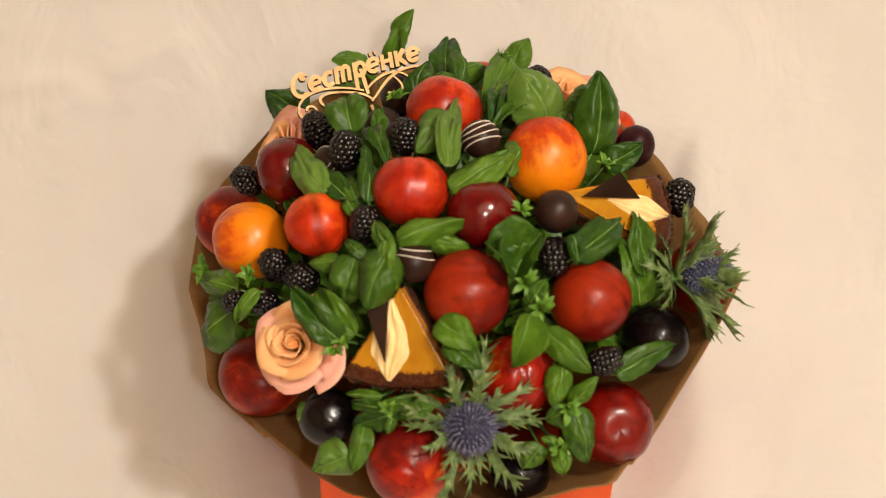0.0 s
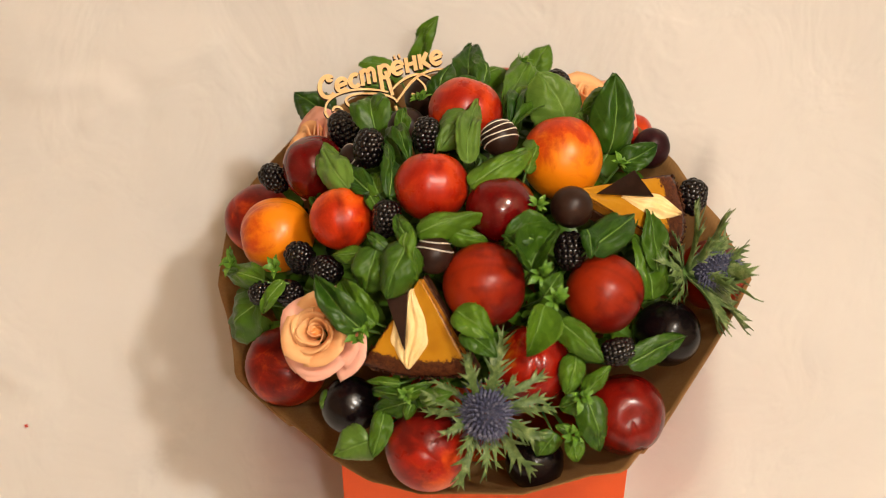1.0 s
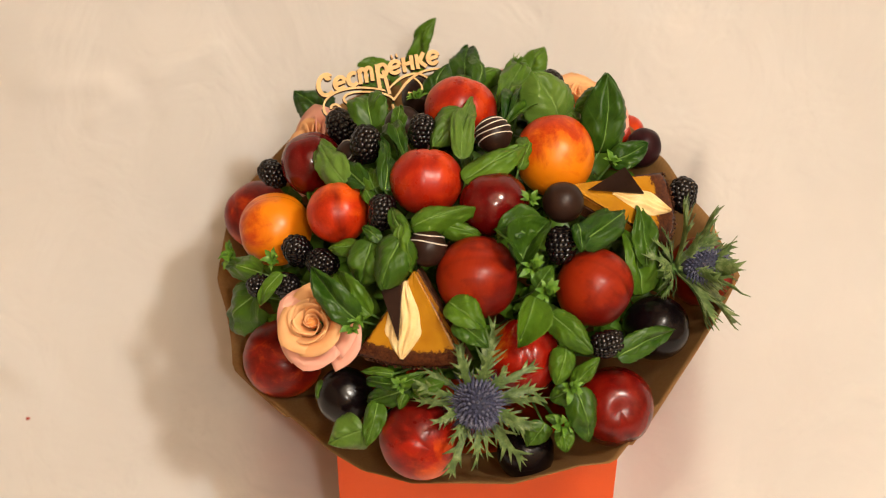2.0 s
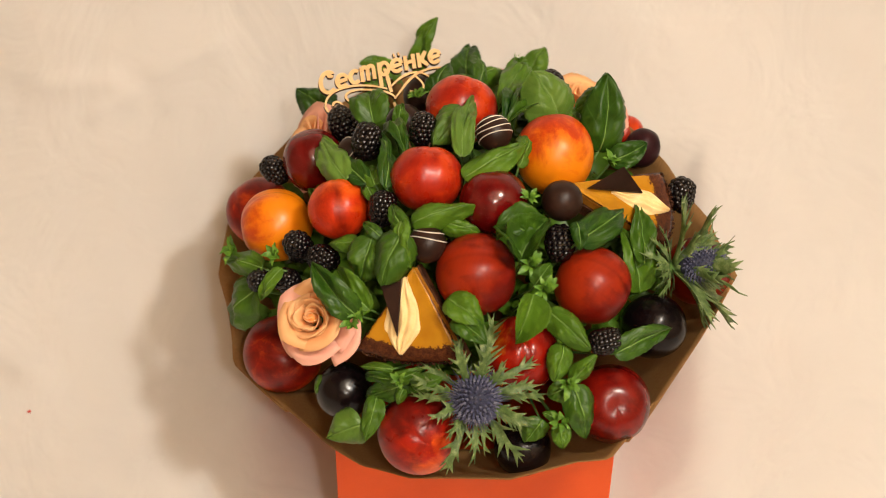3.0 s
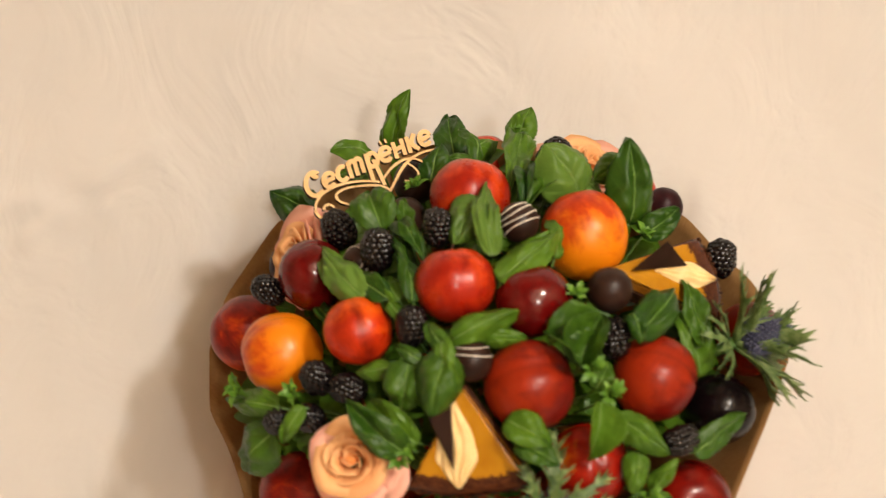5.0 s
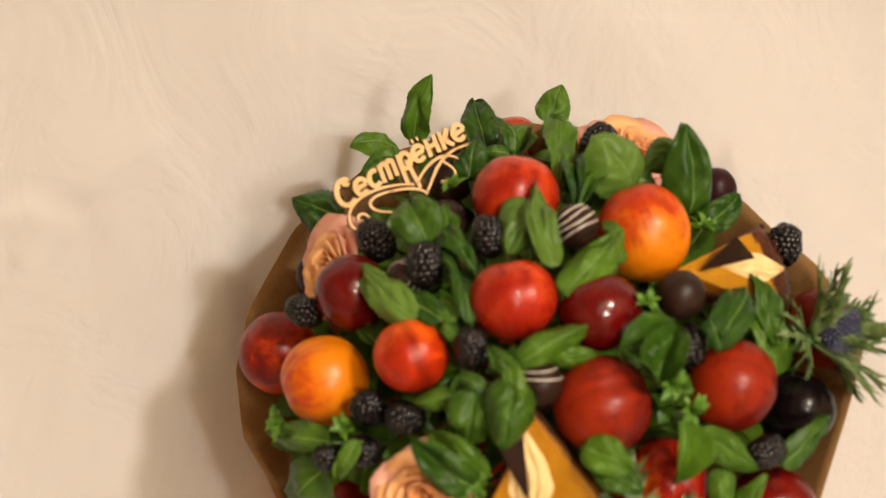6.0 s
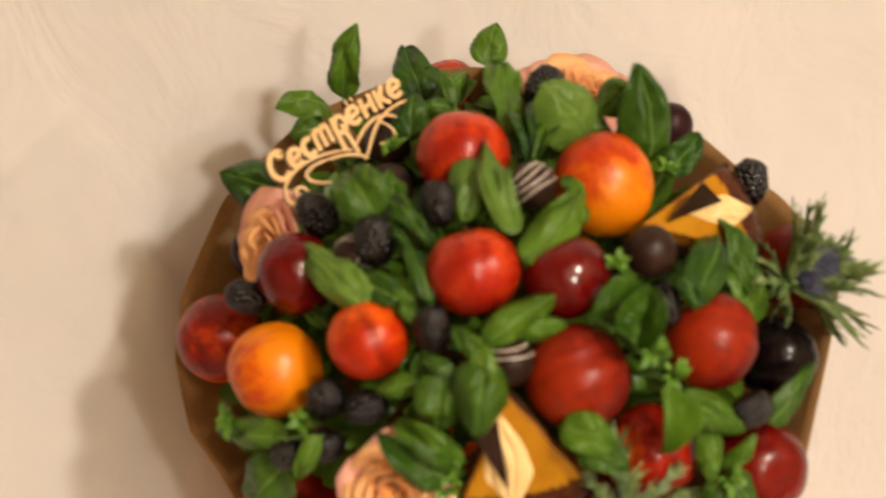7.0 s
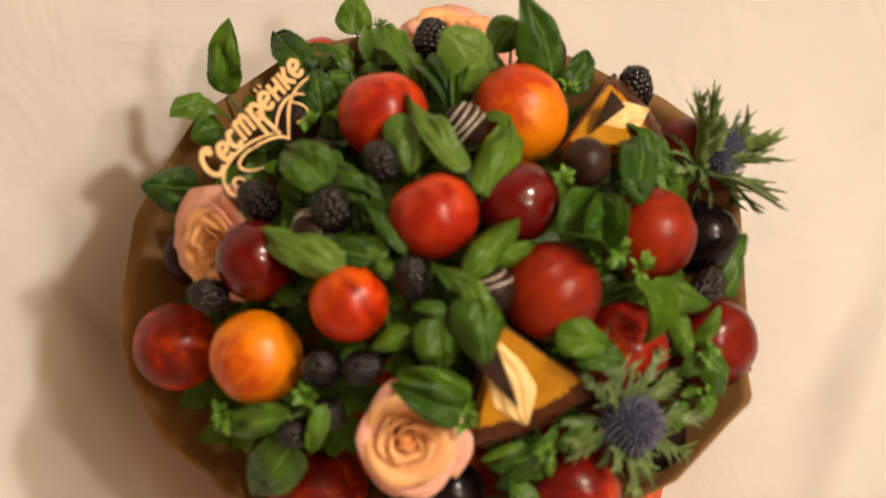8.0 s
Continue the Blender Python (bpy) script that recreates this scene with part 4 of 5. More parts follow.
part("kraft_sheet", wrapping((-0.01, 0.04), EDGE, 0.102, 0.100, 306, 156, 0.003), KRAFT, wrap)

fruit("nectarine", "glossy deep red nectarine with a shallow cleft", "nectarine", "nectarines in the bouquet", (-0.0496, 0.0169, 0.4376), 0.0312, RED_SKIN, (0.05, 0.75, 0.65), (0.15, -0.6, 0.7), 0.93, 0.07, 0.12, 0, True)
fruit("nectarine", "round dark red nectarine with a creased top", "nectarine", "nectarines in the bouquet", (-0.0063, -0.06, 0.4), 0.035, CRIMSON_SKIN, (1, 0.05, 0.05), (0, -0.25, 0.95), 0.98, 0.085, 0.06, 0, False)
fruit("nectarine", "round red nectarine with a small dent on top", "nectarine", "nectarines in the bouquet", (0.0923, -0.0537, 0.3817), 0.0332, CRIMSON_SKIN, (0.80, -0.3, -0.4), (0.33, -0.21, 0.91), 0.98, 0.075, 0.07, 0, False)
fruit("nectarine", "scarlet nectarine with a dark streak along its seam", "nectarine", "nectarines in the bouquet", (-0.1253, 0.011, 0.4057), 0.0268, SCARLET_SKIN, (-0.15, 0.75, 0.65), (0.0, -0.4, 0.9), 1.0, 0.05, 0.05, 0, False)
fruit("nectarine", "yellow-orange nectarine with a faint dark seam", "nectarine", "nectarines in the bouquet", (-0.1844, 0.0412, 0.3558), 0.0325, GOLDEN_SKIN, (-0.95, -0.1, -0.1), (0.1, 0.35, 0.95), 1.0, 0.035, 0.05, 0, False)
fruit("nectarine", "large orange nectarine blushed red on top", "nectarine", "nectarines in the bouquet", (0.0616, 0.0620, 0.4266), 0.0345, ORANGE_SKIN, (-0.1, 0.75, 0.65), (0.2, 0.9, -0.2), 1.06, 0.02, 0.05, 0, False)
fruit("nectarine", "mottled dark red nectarine against the paper edge", "nectarine", "nectarines in the bouquet", (-0.2090, 0.1167, 0.3016), 0.032, MOTTLED_SKIN, (-0.6, 0.4, 0.6), (0, -1, 0), 1.0, 0.04, 0.06, 0, False)
fruit("nectarine", "mottled dark red nectarine low beside the rose", "nectarine", "nectarines in the bouquet", (-0.1801, -0.0184, 0.2511), 0.036, MOTTLED_SKIN, (-0.3, -0.5, 0.5), (1, 0, 0), 1.05, 0.04, 0.04, 0, False)
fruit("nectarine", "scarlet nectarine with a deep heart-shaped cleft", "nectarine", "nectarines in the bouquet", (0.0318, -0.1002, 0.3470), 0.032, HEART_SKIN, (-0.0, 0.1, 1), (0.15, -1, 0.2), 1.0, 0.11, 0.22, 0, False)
fruit("nectarine", "scarlet and orange nectarine at the front of the wrapping", "nectarine", "nectarines in the bouquet", (-0.0533, -0.1495, 0.2984), 0.0345, BLUSHED_SKIN, (0.2, -0.6, 0.4), (-0.5, 0, 0.5), 1.02, 0.05, 0.05, 0, False)
fruit("plum", "shiny deep red plum with a dimple", "plum", "plums in the bouquet", (0.1105, -0.1145, 0.3000), 0.0338, WINE_SKIN, (0.08, -0.70, 0.68), (0.3, -0.7, -0.7), 1.0, 0.05, 0.115, 0, False)
fruit("nectarine", "deep red nectarine half hidden by basil leaves", "nectarine", "nectarines in the bouquet", (-0.0200, 0.1165, 0.4306), 0.0325, RED_SKIN, (0.3, 0.6, 0.7), (0, -1, 0.3), 0.98, 0.05, 0.08, 0, False)
fruit("nectarine", "red nectarine behind a thistle at the paper edge", "nectarine", "nectarines in the bouquet", (0.1915, 0.0085, 0.3380), 0.0300, CRIMSON_SKIN, (0.6, 0.1, 0.5), (0, 1, 0), 1.0, 0.04, 0.05, 0, False)
fruit("nectarine", "small red nectarine behind a purple plum", "nectarine", "nectarines in the bouquet", (0.1346, 0.1767, 0.3506), 0.0205, RED_SKIN, (0.3, 0.6, 0.7), (0, -1, 0), 1.0, 0.04, 0.05, 0, False)
fruit("nectarine", "dark red nectarine at the back of the bouquet", "nectarine", "nectarines in the bouquet", (0.0191, 0.2580, 0.3320), 0.025, RED_SKIN, (0, 0.6, 0.7), (0, -1, 0), 1.0, 0.04, 0.05, 0, False)
fruit("plum", "smooth maroon plum partly under a leaf", "plum", "plums in the bouquet", (-0.1522, 0.0870, 0.3930), 0.0275, PLUM_SKIN, (-0.3, 0.3, 0.9), (1, 0, 0), 1.06, 0.03, 0.05, 0, False)
fruit("plum", "smooth shiny maroon plum", "plum", "plums in the bouquet", (0.0073, -0.0041, 0.4316), 0.0288, PLUM_SKIN, (0, 0.3, 0.95), (1, 0.5, 0), 0.98, 0.02, 0.04, 0, False)
fruit("plum", "black plum with a dull bloom", "plum", "plums in the bouquet", (0.1482, -0.0522, 0.3300), 0.0280, BLACK_SKIN, (0.35, -0.55, 0.7), (1, 0, 0), 1.18, 0.02, 0.04, 0, False)
fruit("plum", "shiny black plum under the rose", "plum", "plums in the bouquet", (-0.1193, -0.0958, 0.2906), 0.0245, BLACK_SKIN, (0.3, -0.4, 0.8), (1, 0, 0), 1.1, 0.02, 0.04, 0, False)
fruit("plum", "black plum under a thistle", "plum", "plums in the bouquet", (0.0356, -0.138, 0.2675), 0.0245, BLACK_SKIN, (0.2, -0.4, 0.8), (1, 0, 0), 1.1, 0.02, 0.04, 0, False)
fruit("plum", "dusky purple plum at the back edge", "plum", "plums in the bouquet", (0.148, 0.1335, 0.3723), 0.0165, BLUE_SKIN, (0.3, 0.3, 0.8), (1, 0, 0), 1.15, 0.02, 0.04, 0, False)
fruit("plum", "dusky purple plum behind the rose", "plum", "plums in the bouquet", (-0.1634, 0.1631, 0.3249), 0.021, BLUE_SKIN, (-0.4, 0.3, 0.8), (1, 0, 0), 1.1, 0.02, 0.04, 0, False)

blackberry("small blackberry beside a plum", (-0.1881, 0.0923, 0.3761), (-0.6, 0.2, 0.3), 0, 1.0, 1)
blackberry("ripe blackberry between two nectarines", (-0.0867, -0.0086, 0.4254), (0.1, 0.5, 0.8), 47, 1.05, 2)
blackberry("ripe blackberry next to an orange nectarine", (-0.1606, -0.0040, 0.3742), (-0.3, -0.2, 0.9), 94, 1.1, 3)
blackberry("ripe blackberry next to an orange nectarine", (-0.1384, -0.0209, 0.3781), (0.9, -0.3, 0.1), 141, 1.0, 4)
blackberry("blackberry low by the paper edge", (-0.194, -0.0162, 0.3437), (-0.3, -0.5, 0.5), 188, 0.95, 5)
blackberry("blackberry tucked above the rose", (-0.1698, -0.0239, 0.3516), (0.2, -0.5, 0.6), 235, 1.0, 6)
blackberry("long blackberry beside a red nectarine", (0.0632, -0.0358, 0.4138), (0, 0.65, 0.75), 282, 1.1, 7)
blackberry("blackberry lying over a red plum", (0.1011, -0.1062, 0.3695), (0.95, 0.1, 0.2), 329, 1.0, 8)
blackberry("large blackberry at the end of a cake slice", (0.1765, 0.0597, 0.383), (0.2, 0.55, 0.7), 16, 1.1, 9)
blackberry("ripe blackberry under the wooden sign", (-0.1271, 0.1180, 0.4100), (-0.4, 0.5, 0.7), 63, 1.15, 10)
blackberry("ripe blackberry beside a maroon plum", (-0.1026, 0.0622, 0.4389), (0.1, 0.5, 0.8), 110, 1.15, 11)
blackberry("blackberry half hidden by leaves", (-0.0535, 0.0718, 0.4448), (0.1, 0.5, 0.8), 157, 1.05, 12)
blackberry("blackberry at the back beside a rose", (0.0585, 0.1640, 0.4200), (0.6, 0.5, 0.4), 204, 1.1, 13)

truffle("round dark chocolate truffle with two white lines", (-0.0481, -0.0464, 0.4212), 0.016, (0.12, 0.75, 0.65), 0, 2, 0.4, 0.42)
truffle("dark chocolate truffle striped with white lines", (0.0077, 0.0574, 0.4546), 0.0158, (-0.35, 0.8, 0.5), 0, 4, 0.33, 0.25)
truffle("plain round dark chocolate truffle", (0.0651, -0.0074, 0.4363), 0.0175, (0, 0, 1), 0, 0, 0.4, 0)
truffle("plain dark chocolate truffle under the wooden sign", (-0.0554, 0.1774, 0.3956), 0.019, (0, 0, 1), 0, 0, 0.4, 0)
truffle("plain dark chocolate truffle between berries", (-0.0714, 0.1264, 0.4056), 0.017, (0, 0, 1), 0, 0, 0.4, 0)
truffle("striped dark chocolate truffle behind a blackberry", (-0.1156, 0.0683, 0.421), 0.0135, (-0.6, -0.2, 0.6), 0, 3, 0.45, 0.2)

rose("open apricot and pink rose with curled petals", (-0.1440, -0.0785, 0.3640), (-0.28, -0.5, 0.82), 0.0262, 20, 1856, (0.007, -0.005, -0.006))
rose("apricot and pink rose facing sideways by the paper", (-0.1590, 0.1290, 0.3740), (-0.80, -0.15, 0.55), 0.0255, 70, 1835)
rose("apricot rose at the back of the bouquet", (0.0920, 0.1760, 0.3900), (0.25, 0.15, 0.9), 0.028, 130, 2094)

thistle("blue-grey thistle head with silvery green spiny bracts", (-0.0062, -0.1530, 0.3480), (0.12, -0.78, 0.62), 0.0178, 0.019, 0.054, 20, 10, 3, 0.90)
thistle("long blue thistle head with spiky green bracts", (0.1866, -0.0300, 0.3855), (0.92, -0.14, 0.30), 0.0122, 0.0205, 0.059, 24, 30, 8, 1.9, 0.48, 0.68, 0.012)

cake("caramel cheesecake slice with cream and a chocolate triangle", (-0.0588, -0.0672, 0.4158), (-0.0154, -0.1215, 0.3689), (-0.1067, -0.1066, 0.3475), 0.024, ((0.0270, 0.014), (0.0075, 0.004), (0.0093, 0.059), 0.0066, 0.0005), ((0.0066, 0.009), (0.0075, 0.074), 0.0165, 0.0175, 1.3))
cake("caramel cheesecake slice leaning by the paper with cream and chocolate", (0.0682, 0.0165, 0.433), (0.1591, 0.0679, 0.4020), (0.1593, -0.0015, 0.377), 0.024, ((0.0030, 0.0180), (-0.0060, 0.0750), (-0.0150, 0.0430), 0.0062, 0.0200), ((-0.003, 0.046), (0.001, 0.105), 0.0135, 0.0120, 1.2))

topper(frame_of((-0.1485, 0.1407, 0.4244), (-0.3412, 0.7907, 0.4774), (0.1713, -0.4459, 0.861)), 0.1222)

sprig("upright basil leaves behind the wooden sign", [((-0.0657, 0.2639, 0.3519), (-0.0492, 0.2815, 0.4062), 0.0292, 0, -0.02, 0.1, 0),
    ((-0.0777, 0.2546, 0.352), (-0.1174, 0.2571, 0.3717), 0.0368, 10, 0.12, 0.06, 0),
    ((-0.087, 0.2334, 0.355), (-0.1143, 0.2333, 0.3643), 0.0289, 0, 0.12, 0.06, 0)], [], False)
sprig("broad basil leaf at the paper edge", [((-0.1415, 0.1799, 0.3731), (-0.1764, 0.2021, 0.3801), 0.0368, -10, 0.08, 0.05, 0),
    ((-0.144, 0.1549, 0.3826), (-0.1726, 0.174, 0.362), 0.0121, 20, 0.1, 0.1, 0)], [], False)
sprig("curled basil leaves in front of the wooden sign", [((-0.0967, 0.0754, 0.4459), (-0.1015, 0.1201, 0.4496), 0.0353, 0, 0.2, 0.3, 0),
    ((-0.0756, 0.0904, 0.4255), (-0.0745, 0.122, 0.4317), 0.0138, 20, 0.1, 0.3, 0),
    ((-0.0839, 0.0998, 0.4291), (-0.0674, 0.0489, 0.4385), 0.0181, -20, 0.15, 0.3, 0),
    ((-0.0843, 0.0034, 0.4382), (-0.0899, 0.0748, 0.4387), 0.0189, 35, 0.1, 0.35, 0)], [((-0.0589, 0.1503, 0.415), 0.0144)], False)
sprig("pale basil leaf lying over a plum", [((-0.1191, 0.0236, 0.4285), (-0.146, 0.0914, 0.4197), 0.0283, 0, 0.08, 0.1, 0)], [], True)
sprig("small dark basil leaves between two plums", [((-0.1012, 0.0152, 0.4328), (-0.1221, 0.0569, 0.4208), 0.0212, 0, 0.12, 0.06, 0),
    ((-0.0933, 0.0105, 0.4346), (-0.1014, 0.0408, 0.4312), 0.0166, 0, 0.1, 0.2, 0),
    ((-0.1445, 0.0409, 0.3891), (-0.1532, 0.0736, 0.3737), 0.0127, 0, 0.15, 0.06, 0),
    ((-0.0937, -0.0038, 0.4296), (-0.1048, 0.0254, 0.422), 0.0121, 20, 0.15, 0.2, 0)], [], False)
sprig("pair of broad pale basil leaves standing up", [((-0.0211, 0.0911, 0.4563), (-0.0445, 0.05, 0.4484), 0.0325, 0, 0.1, 0.06, 0),
    ((-0.0197, 0.021, 0.4594), (-0.0092, 0.1023, 0.4575), 0.0212, -10, 0.08, 0.12, 0),
    ((-0.0087, 0.1113, 0.437), (-0.0184, 0.1422, 0.4333), 0.0163, 0, 0.15, 0.4, 0)], [], True)
sprig("basil leaves beside the wooden sign", [((-0.046, 0.1572, 0.4122), (-0.031, 0.1871, 0.425), 0.0275, 0, 0.15, 0.06, 0),
    ((-0.0148, 0.219, 0.3756), (-0.0113, 0.2741, 0.3789), 0.0301, 0, 0.08, 0.12, 0),
    ((-0.0028, 0.181, 0.4084), (-0.0082, 0.2222, 0.4116), 0.0158, 30, 0.12, 0.2, 0),
    ((-0.0057, 0.1985, 0.3981), (0.0242, 0.223, 0.3899), 0.0196, 0, 0.15, -0.2, 0),
    ((-0.0081, 0.1765, 0.4107), (-0.0281, 0.1819, 0.4139), 0.0168, 0, 0.15, 0.06, 0)], [], False)
sprig("basil leaves at the back of the bouquet", [((0.0445, 0.2425, 0.3675), (0.0613, 0.2676, 0.3842), 0.0290, 0, 0.04, -0.05, 0),
    ((0.0367, 0.2099, 0.4062), (0.0125, 0.1107, 0.434), 0.0261, -15, 0.12, 0.3, 0),
    ((0.0336, 0.1415, 0.4252), (0.0175, 0.0832, 0.4406), 0.0196, 20, 0.15, 0.4, 0.8),
    ((0.0431, 0.1185, 0.4295), (0.0174, 0.0823, 0.444), 0.0161, 0, 0.15, 0.5, 1.2)], [((0.0336, 0.1938, 0.4211), 0.0144)], False)
sprig("broad pale basil leaf at the back of the bouquet", [((0.0669, 0.1036, 0.4295), (0.0408, 0.131, 0.4634), 0.0496, 0, 0.06, 0.04, 0),
    ((0.0706, 0.124, 0.4308), (0.0903, 0.1101, 0.4165), 0.0210, 0, 0.06, 0.1, 0)], [], True)
sprig("tall broad basil leaf beside an orange nectarine", [((0.1019, 0.0776, 0.4158), (0.109, 0.1123, 0.4764), 0.0411, 0, 0.05, 0.12, 0),
    ((0.1096, 0.128, 0.4402), (0.0814, 0.1172, 0.4315), 0.0291, 0, 0.08, 0.1, 0),
    ((0.1109, 0.069, 0.4104), (0.1449, 0.0847, 0.4213), 0.0241, 0, 0.12, 0.06, 0)], [((0.1104, 0.0659, 0.4144), 0.0144)], False)
sprig("basil leaf lying between two nectarines", [((-0.0185, 0.0036, 0.4506), (0.0356, 0.0456, 0.4517), 0.0296, 0, 0.16, -0.12, 0),
    ((0.0286, 0.022, 0.4474), (0.0335, 0.0695, 0.4424), 0.0161, 40, 0.15, 0.06, 0)], [], False)
sprig("bunch of rounded basil leaves round a truffle", [((-0.094, -0.0436, 0.4256), (-0.1043, -0.061, 0.3891), 0.0335, 0, 0.14, -0.1, 0),
    ((-0.0683, -0.0509, 0.4399), (-0.0866, -0.0895, 0.4176), 0.0360, 0, 0.14, -0.08, 0),
    ((-0.107, -0.034, 0.4105), (-0.1337, -0.0253, 0.3987), 0.0164, 0, 0.1, 0.06, 0),
    ((-0.0645, -0.0549, 0.44), (-0.0776, -0.0222, 0.4427), 0.0160, -15, 0.15, 0.3, 0),
    ((-0.0686, -0.0417, 0.4466), (-0.0638, -0.0788, 0.4258), 0.0180, 40, 0.12, 0.2, 0),
    ((-0.0863, -0.0462, 0.4283), (-0.1026, -0.0294, 0.4293), 0.0108, 0, 0.1, 0.2, 0)], [], False)
sprig("long dark basil leaf between two red fruits", [((-0.0617, -0.0375, 0.4363), (-0.005, -0.0228, 0.4445), 0.0247, 0, 0.14, -0.2, 0),
    ((-0.0378, -0.0299, 0.4322), (-0.0046, -0.0378, 0.4288), 0.0194, 0, 0.12, 0.1, 0)], [], False)
sprig("basil leaves lying over the rose", [((-0.1057, -0.0933, 0.3833), (-0.1437, -0.0658, 0.4172), 0.0278, 0, 0.1, 0.2, 0),
    ((-0.0948, -0.0853, 0.3806), (-0.1254, -0.042, 0.3869), 0.0250, 0, 0.12, 0.25, 0)], [((-0.1096, -0.0942, 0.3773), 0.0192), ((-0.1036, -0.0888, 0.3819), 0.0144)], False)
sprig("basil leaves by the paper edge", [((-0.192, -0.0142, 0.3571), (-0.2312, 0.0276, 0.324), 0.0242, 0, 0.12, 0.06, 0),
    ((-0.1982, -0.0226, 0.3401), (-0.2281, -0.0068, 0.2697), 0.0405, 0, 0.1, 0.06, 0),
    ((-0.1737, -0.0254, 0.369), (-0.1931, -0.0362, 0.3402), 0.0146, 0, 0.15, 0.3, 0)], [((-0.2196, 0.0245, 0.3403), 0.0192), ((-0.1783, -0.0146, 0.3732), 0.0160)], False)
sprig("rolled basil leaf beside the cake", [((-0.0309, -0.0933, 0.4057), (-0.001, -0.1161, 0.3957), 0.0275, -15, 0.16, 0.5, 0),
    ((-0.026, -0.1081, 0.3972), (0.0019, -0.129, 0.3894), 0.0221, -15, 0.14, 0.4, 0)], [], False)
sprig("small basil leaves under the cake", [((-0.075, -0.1207, 0.3473), (-0.1027, -0.1084, 0.3369), 0.0092, 0, 0.1, 0.06, 0),
    ((-0.0681, -0.1302, 0.3455), (-0.1012, -0.1117, 0.3299), 0.0114, 0, 0.1, 0.06, 0),
    ((-0.0767, -0.1286, 0.3405), (-0.0504, -0.1263, 0.3551), 0.0129, 0, 0.12, 0.1, 0),
    ((-0.0624, -0.1341, 0.3445), (-0.1, -0.1237, 0.3154), 0.0217, 0, 0.12, 0.1, 0),
    ((-0.089, -0.131, 0.3257), (-0.0982, -0.1591, 0.3002), 0.0195, 0, 0.12, 0.3, 0),
    ((-0.0661, -0.1371, 0.342), (-0.0705, -0.1459, 0.332), 0.0107, 0, 0.15, 0.1, 0),
    ((-0.0599, -0.14, 0.3499), (-0.0357, -0.1452, 0.365), 0.0159, 0, 0.12, 0, 0),
    ((-0.134, -0.0954, 0.3066), (-0.1442, -0.103, 0.2944), 0.0156, 0, 0.15, 0.06, 0)], [((-0.0698, -0.1358, 0.3512), 0.0112)], False)
sprig("pale rounded basil leaf over the paper", [((-0.1, -0.1476, 0.3084), (-0.1309, -0.1483, 0.2905), 0.0338, 0, 0.12, -0.1, 0)], [], True)
sprig("crumpled basil leaves over a nectarine", [((0.0311, -0.0671, 0.4192), (0.0081, -0.0453, 0.443), 0.0320, 25, 0.2, 0.75, 0),
    ((0.0092, -0.0504, 0.4349), (0.0533, -0.037, 0.4401), 0.0214, -30, 0.16, 0.7, 0),
    ((0.0291, -0.0672, 0.4218), (0.0523, -0.0351, 0.442), 0.0299, -20, 0.2, 0.8, 0),
    ((0.0318, -0.0575, 0.4489), (0.0161, -0.052, 0.4509), 0.0127, 0, 0.1, 0.1, 0),
    ((0.042, -0.0696, 0.3965), (0.0557, -0.0565, 0.4104), 0.0183, 0, 0.15, 0.2, 0)], [((0.0373, -0.0729, 0.4252), 0.0176), ((0.049, -0.0853, 0.4082), 0.0192), ((0.0366, -0.0149, 0.4446), 0.0144)], False)
sprig("basil leaves beside a cake slice", [((0.0778, -0.049, 0.4301), (0.1241, 0.0143, 0.4048), 0.0296, 0, 0.16, -0.1, 0),
    ((0.0755, -0.0349, 0.4386), (0.0789, -0.0543, 0.4248), 0.0140, 0, 0.15, 0.06, 0),
    ((0.1378, -0.0299, 0.3831), (0.1356, 0.0283, 0.4067), 0.0257, 0, 0.05, 0.05, 0),
    ((0.1355, -0.0401, 0.3588), (0.12, 0.0015, 0.398), 0.0335, 0, 0.1, 0.1, 0)], [], False)
sprig("folded basil leaf over a scarlet nectarine", [((0.0402, -0.0937, 0.412), (0.0269, -0.1265, 0.3873), 0.0285, -10, 0.1, 0.6, 0),
    ((0.0523, -0.0947, 0.3939), (0.0869, -0.1222, 0.3746), 0.0245, 0, 0.1, 0.12, 0),
    ((0.0659, -0.1136, 0.3735), (0.0578, -0.1387, 0.3546), 0.0235, 0, 0.12, 0.06, 0)], [], False)
sprig("basil shoot between two red fruits", [((0.0723, -0.1338, 0.3494), (0.0921, -0.1285, 0.3763), 0.0160, 0, 0.15, 0.06, 0),
    ((0.0743, -0.1347, 0.3462), (0.0876, -0.1574, 0.3022), 0.0292, 0, 0.12, 0.06, 0),
    ((0.0698, -0.1339, 0.3438), (0.0533, -0.1379, 0.335), 0.0183, 0, 0.15, 0.06, 0),
    ((0.0502, -0.1476, 0.3173), (0.0358, -0.1575, 0.2978), 0.0239, 0, 0.12, 0.06, 0),
    ((0.0646, -0.1483, 0.3127), (0.0681, -0.1606, 0.2951), 0.0174, 0, 0.15, 0.06, 0),
    ((0.0635, -0.1467, 0.3166), (0.0501, -0.1433, 0.321), 0.0097, 0, 0.15, 0.06, 0)], [((0.0691, -0.1384, 0.3531), 0.0176), ((0.0641, -0.152, 0.32), 0.0176)], False)
sprig("pointed basil leaf over a black plum", [((0.1082, -0.1186, 0.367), (0.1563, -0.0821, 0.3612), 0.0239, 0, 0.1, 0.08, 0)], [], False)


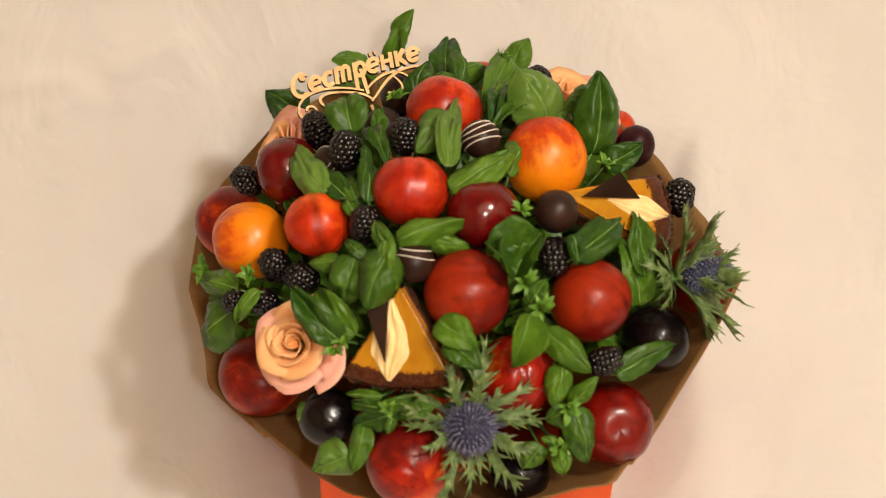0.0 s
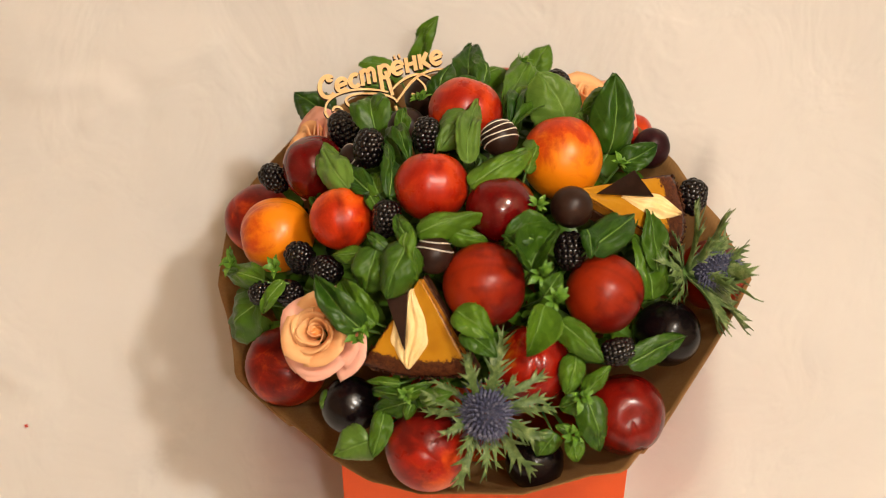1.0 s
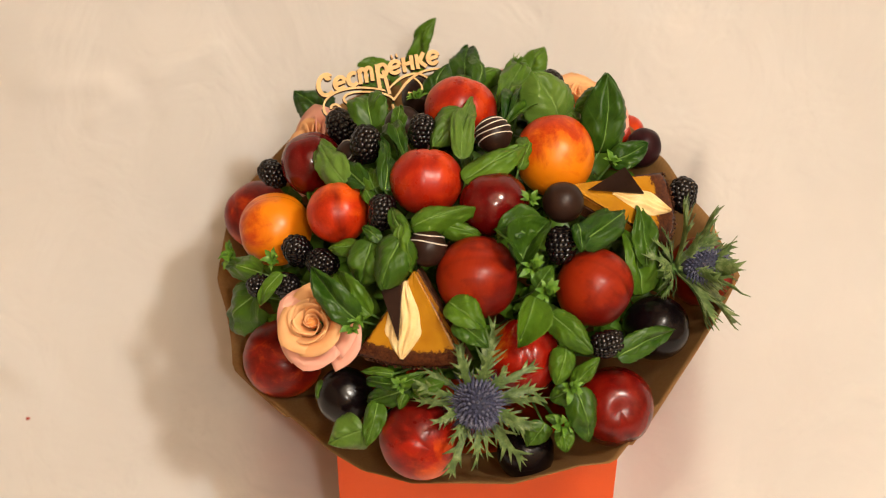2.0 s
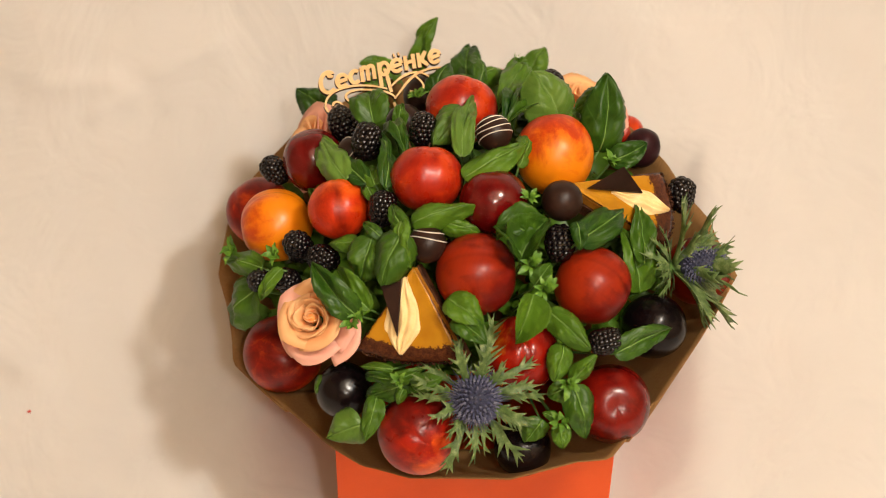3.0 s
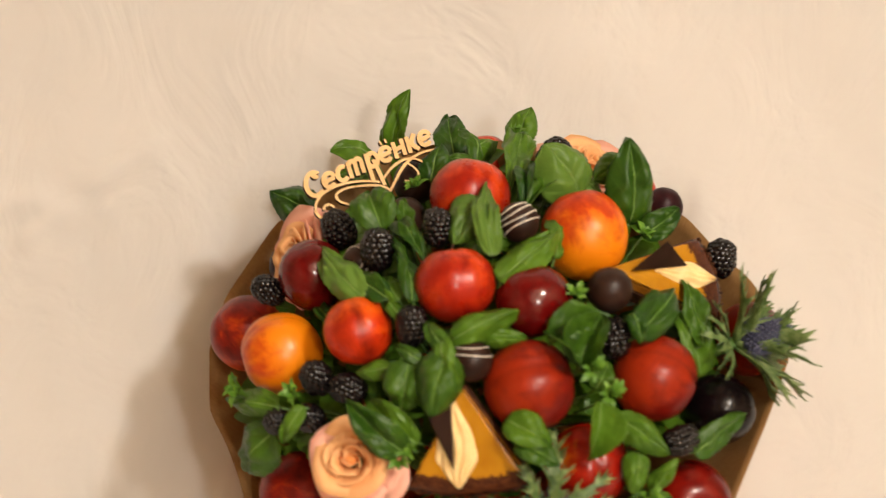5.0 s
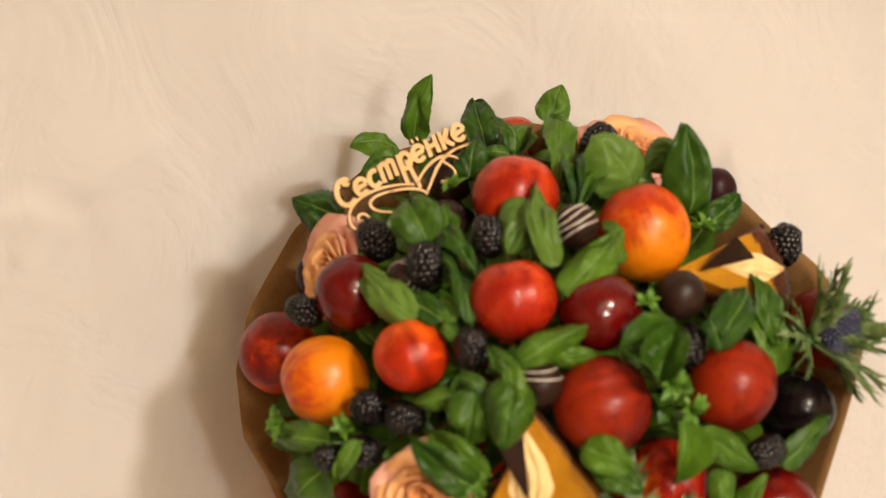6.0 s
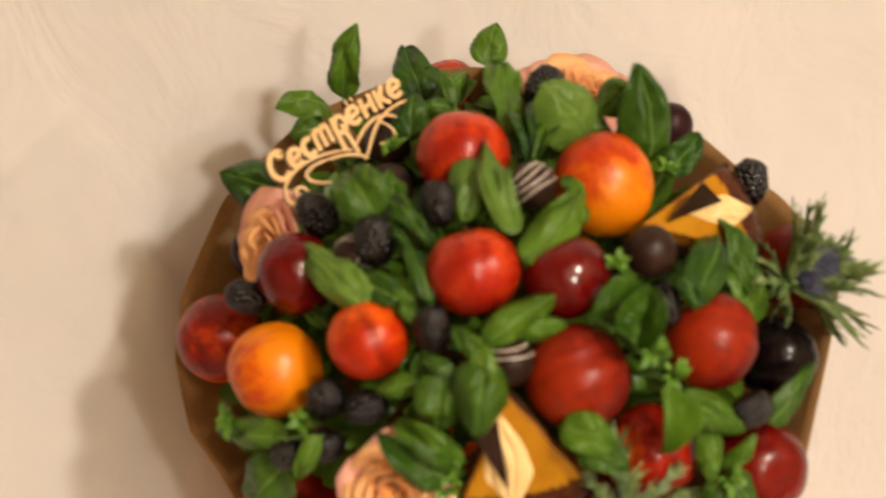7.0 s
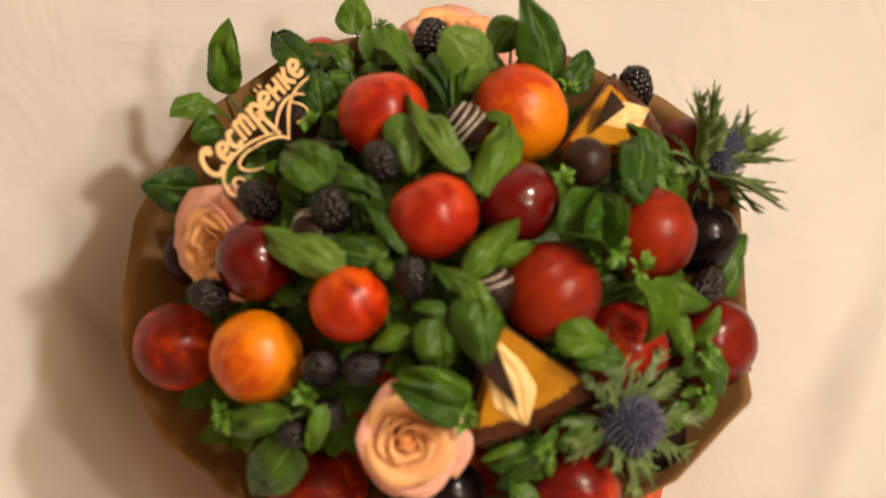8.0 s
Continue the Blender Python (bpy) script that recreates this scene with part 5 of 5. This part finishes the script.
def greenery():
    """The leaves and stalks deep between the fruit, too many and too hidden to tell apart."""
    rnd = random.Random(5)
    b = bmesh.new()
    for k in range(1150):
        a, rr = rnd.uniform(0, 2 * math.pi), 0.194 * math.sqrt(rnd.random())
        x, y = -0.01 + rr * math.cos(a), 0.035 + rr * math.sin(a)
        if rr > (0.125 if y < -0.06 else 0.15 if y < 0.0 else 0.172 if x > 0.06 else 0.194):
            continue
        z = 0.398 - 2.1 * (x * x + y * y) + 0.24 * y - rnd.uniform(0.018, 0.052) - max(0.0, -0.04 - y) * 0.35 - max(0.0, abs(x) - 0.12) * 0.3 + max(0.0, y - 0.08) * 0.25
        d = Vector((rnd.uniform(-1, 1), rnd.uniform(-1, 1), rnd.uniform(-0.3, 0.6))).normalized()
        m = frame_of((x, y, z), d, (rnd.uniform(-0.5, 0.5), rnd.uniform(-0.6, 0.3), 1))
        ln = rnd.uniform(0.022, 0.036)
        rows = []
        for j in range(6):
            v = j / 5
            h = 0.30 * ln * math.sin(math.pi * min(0.97, 0.06 + 0.92 * v)) ** 0.8
            rows.append([b.verts.new(m @ Vector((s * h, ln * v, 0.3 * h * abs(s) + 0.25 * ln * v * (1 - v)))) for s in (-1, 0, 1)])
        for p, q in zip(rows, rows[1:]):
            for i in (0, 1):
                b.faces.new((p[i], p[i + 1], q[i + 1], q[i]))
    return b


def crumb(label, at, size, mat):
    b = bmesh.new()
    bmesh.ops.create_icosphere(b, subdivisions=2, radius=size)
    for v in b.verts:
        v.co *= 1 + 0.35 * noise.noise(v.co * 420 + Vector((size * 5000, 0, 0)))
        v.co.z *= 0.45
    ob = new("crumb", mesh_of("crumb", b, mat))
    ob.location = at
    return tagged(ob, label, "crumb", "crumbs on the sheet")


crumb("tiny dark pink petal crumb on the sheet", (-0.4580, 0.0713, 0.0560), 0.0022, RED_SKIN)
crumb("small golden brown cake crumb on the sheet", (0.2824, -0.1657, 0.0015), 0.0042, CARAMEL)

tagged(new("inner_greenery", mesh_of("inner_greenery", greenery(), LEAF)), "dense dark green basil filling the gaps between the fruit", "basil", kind="stuff")
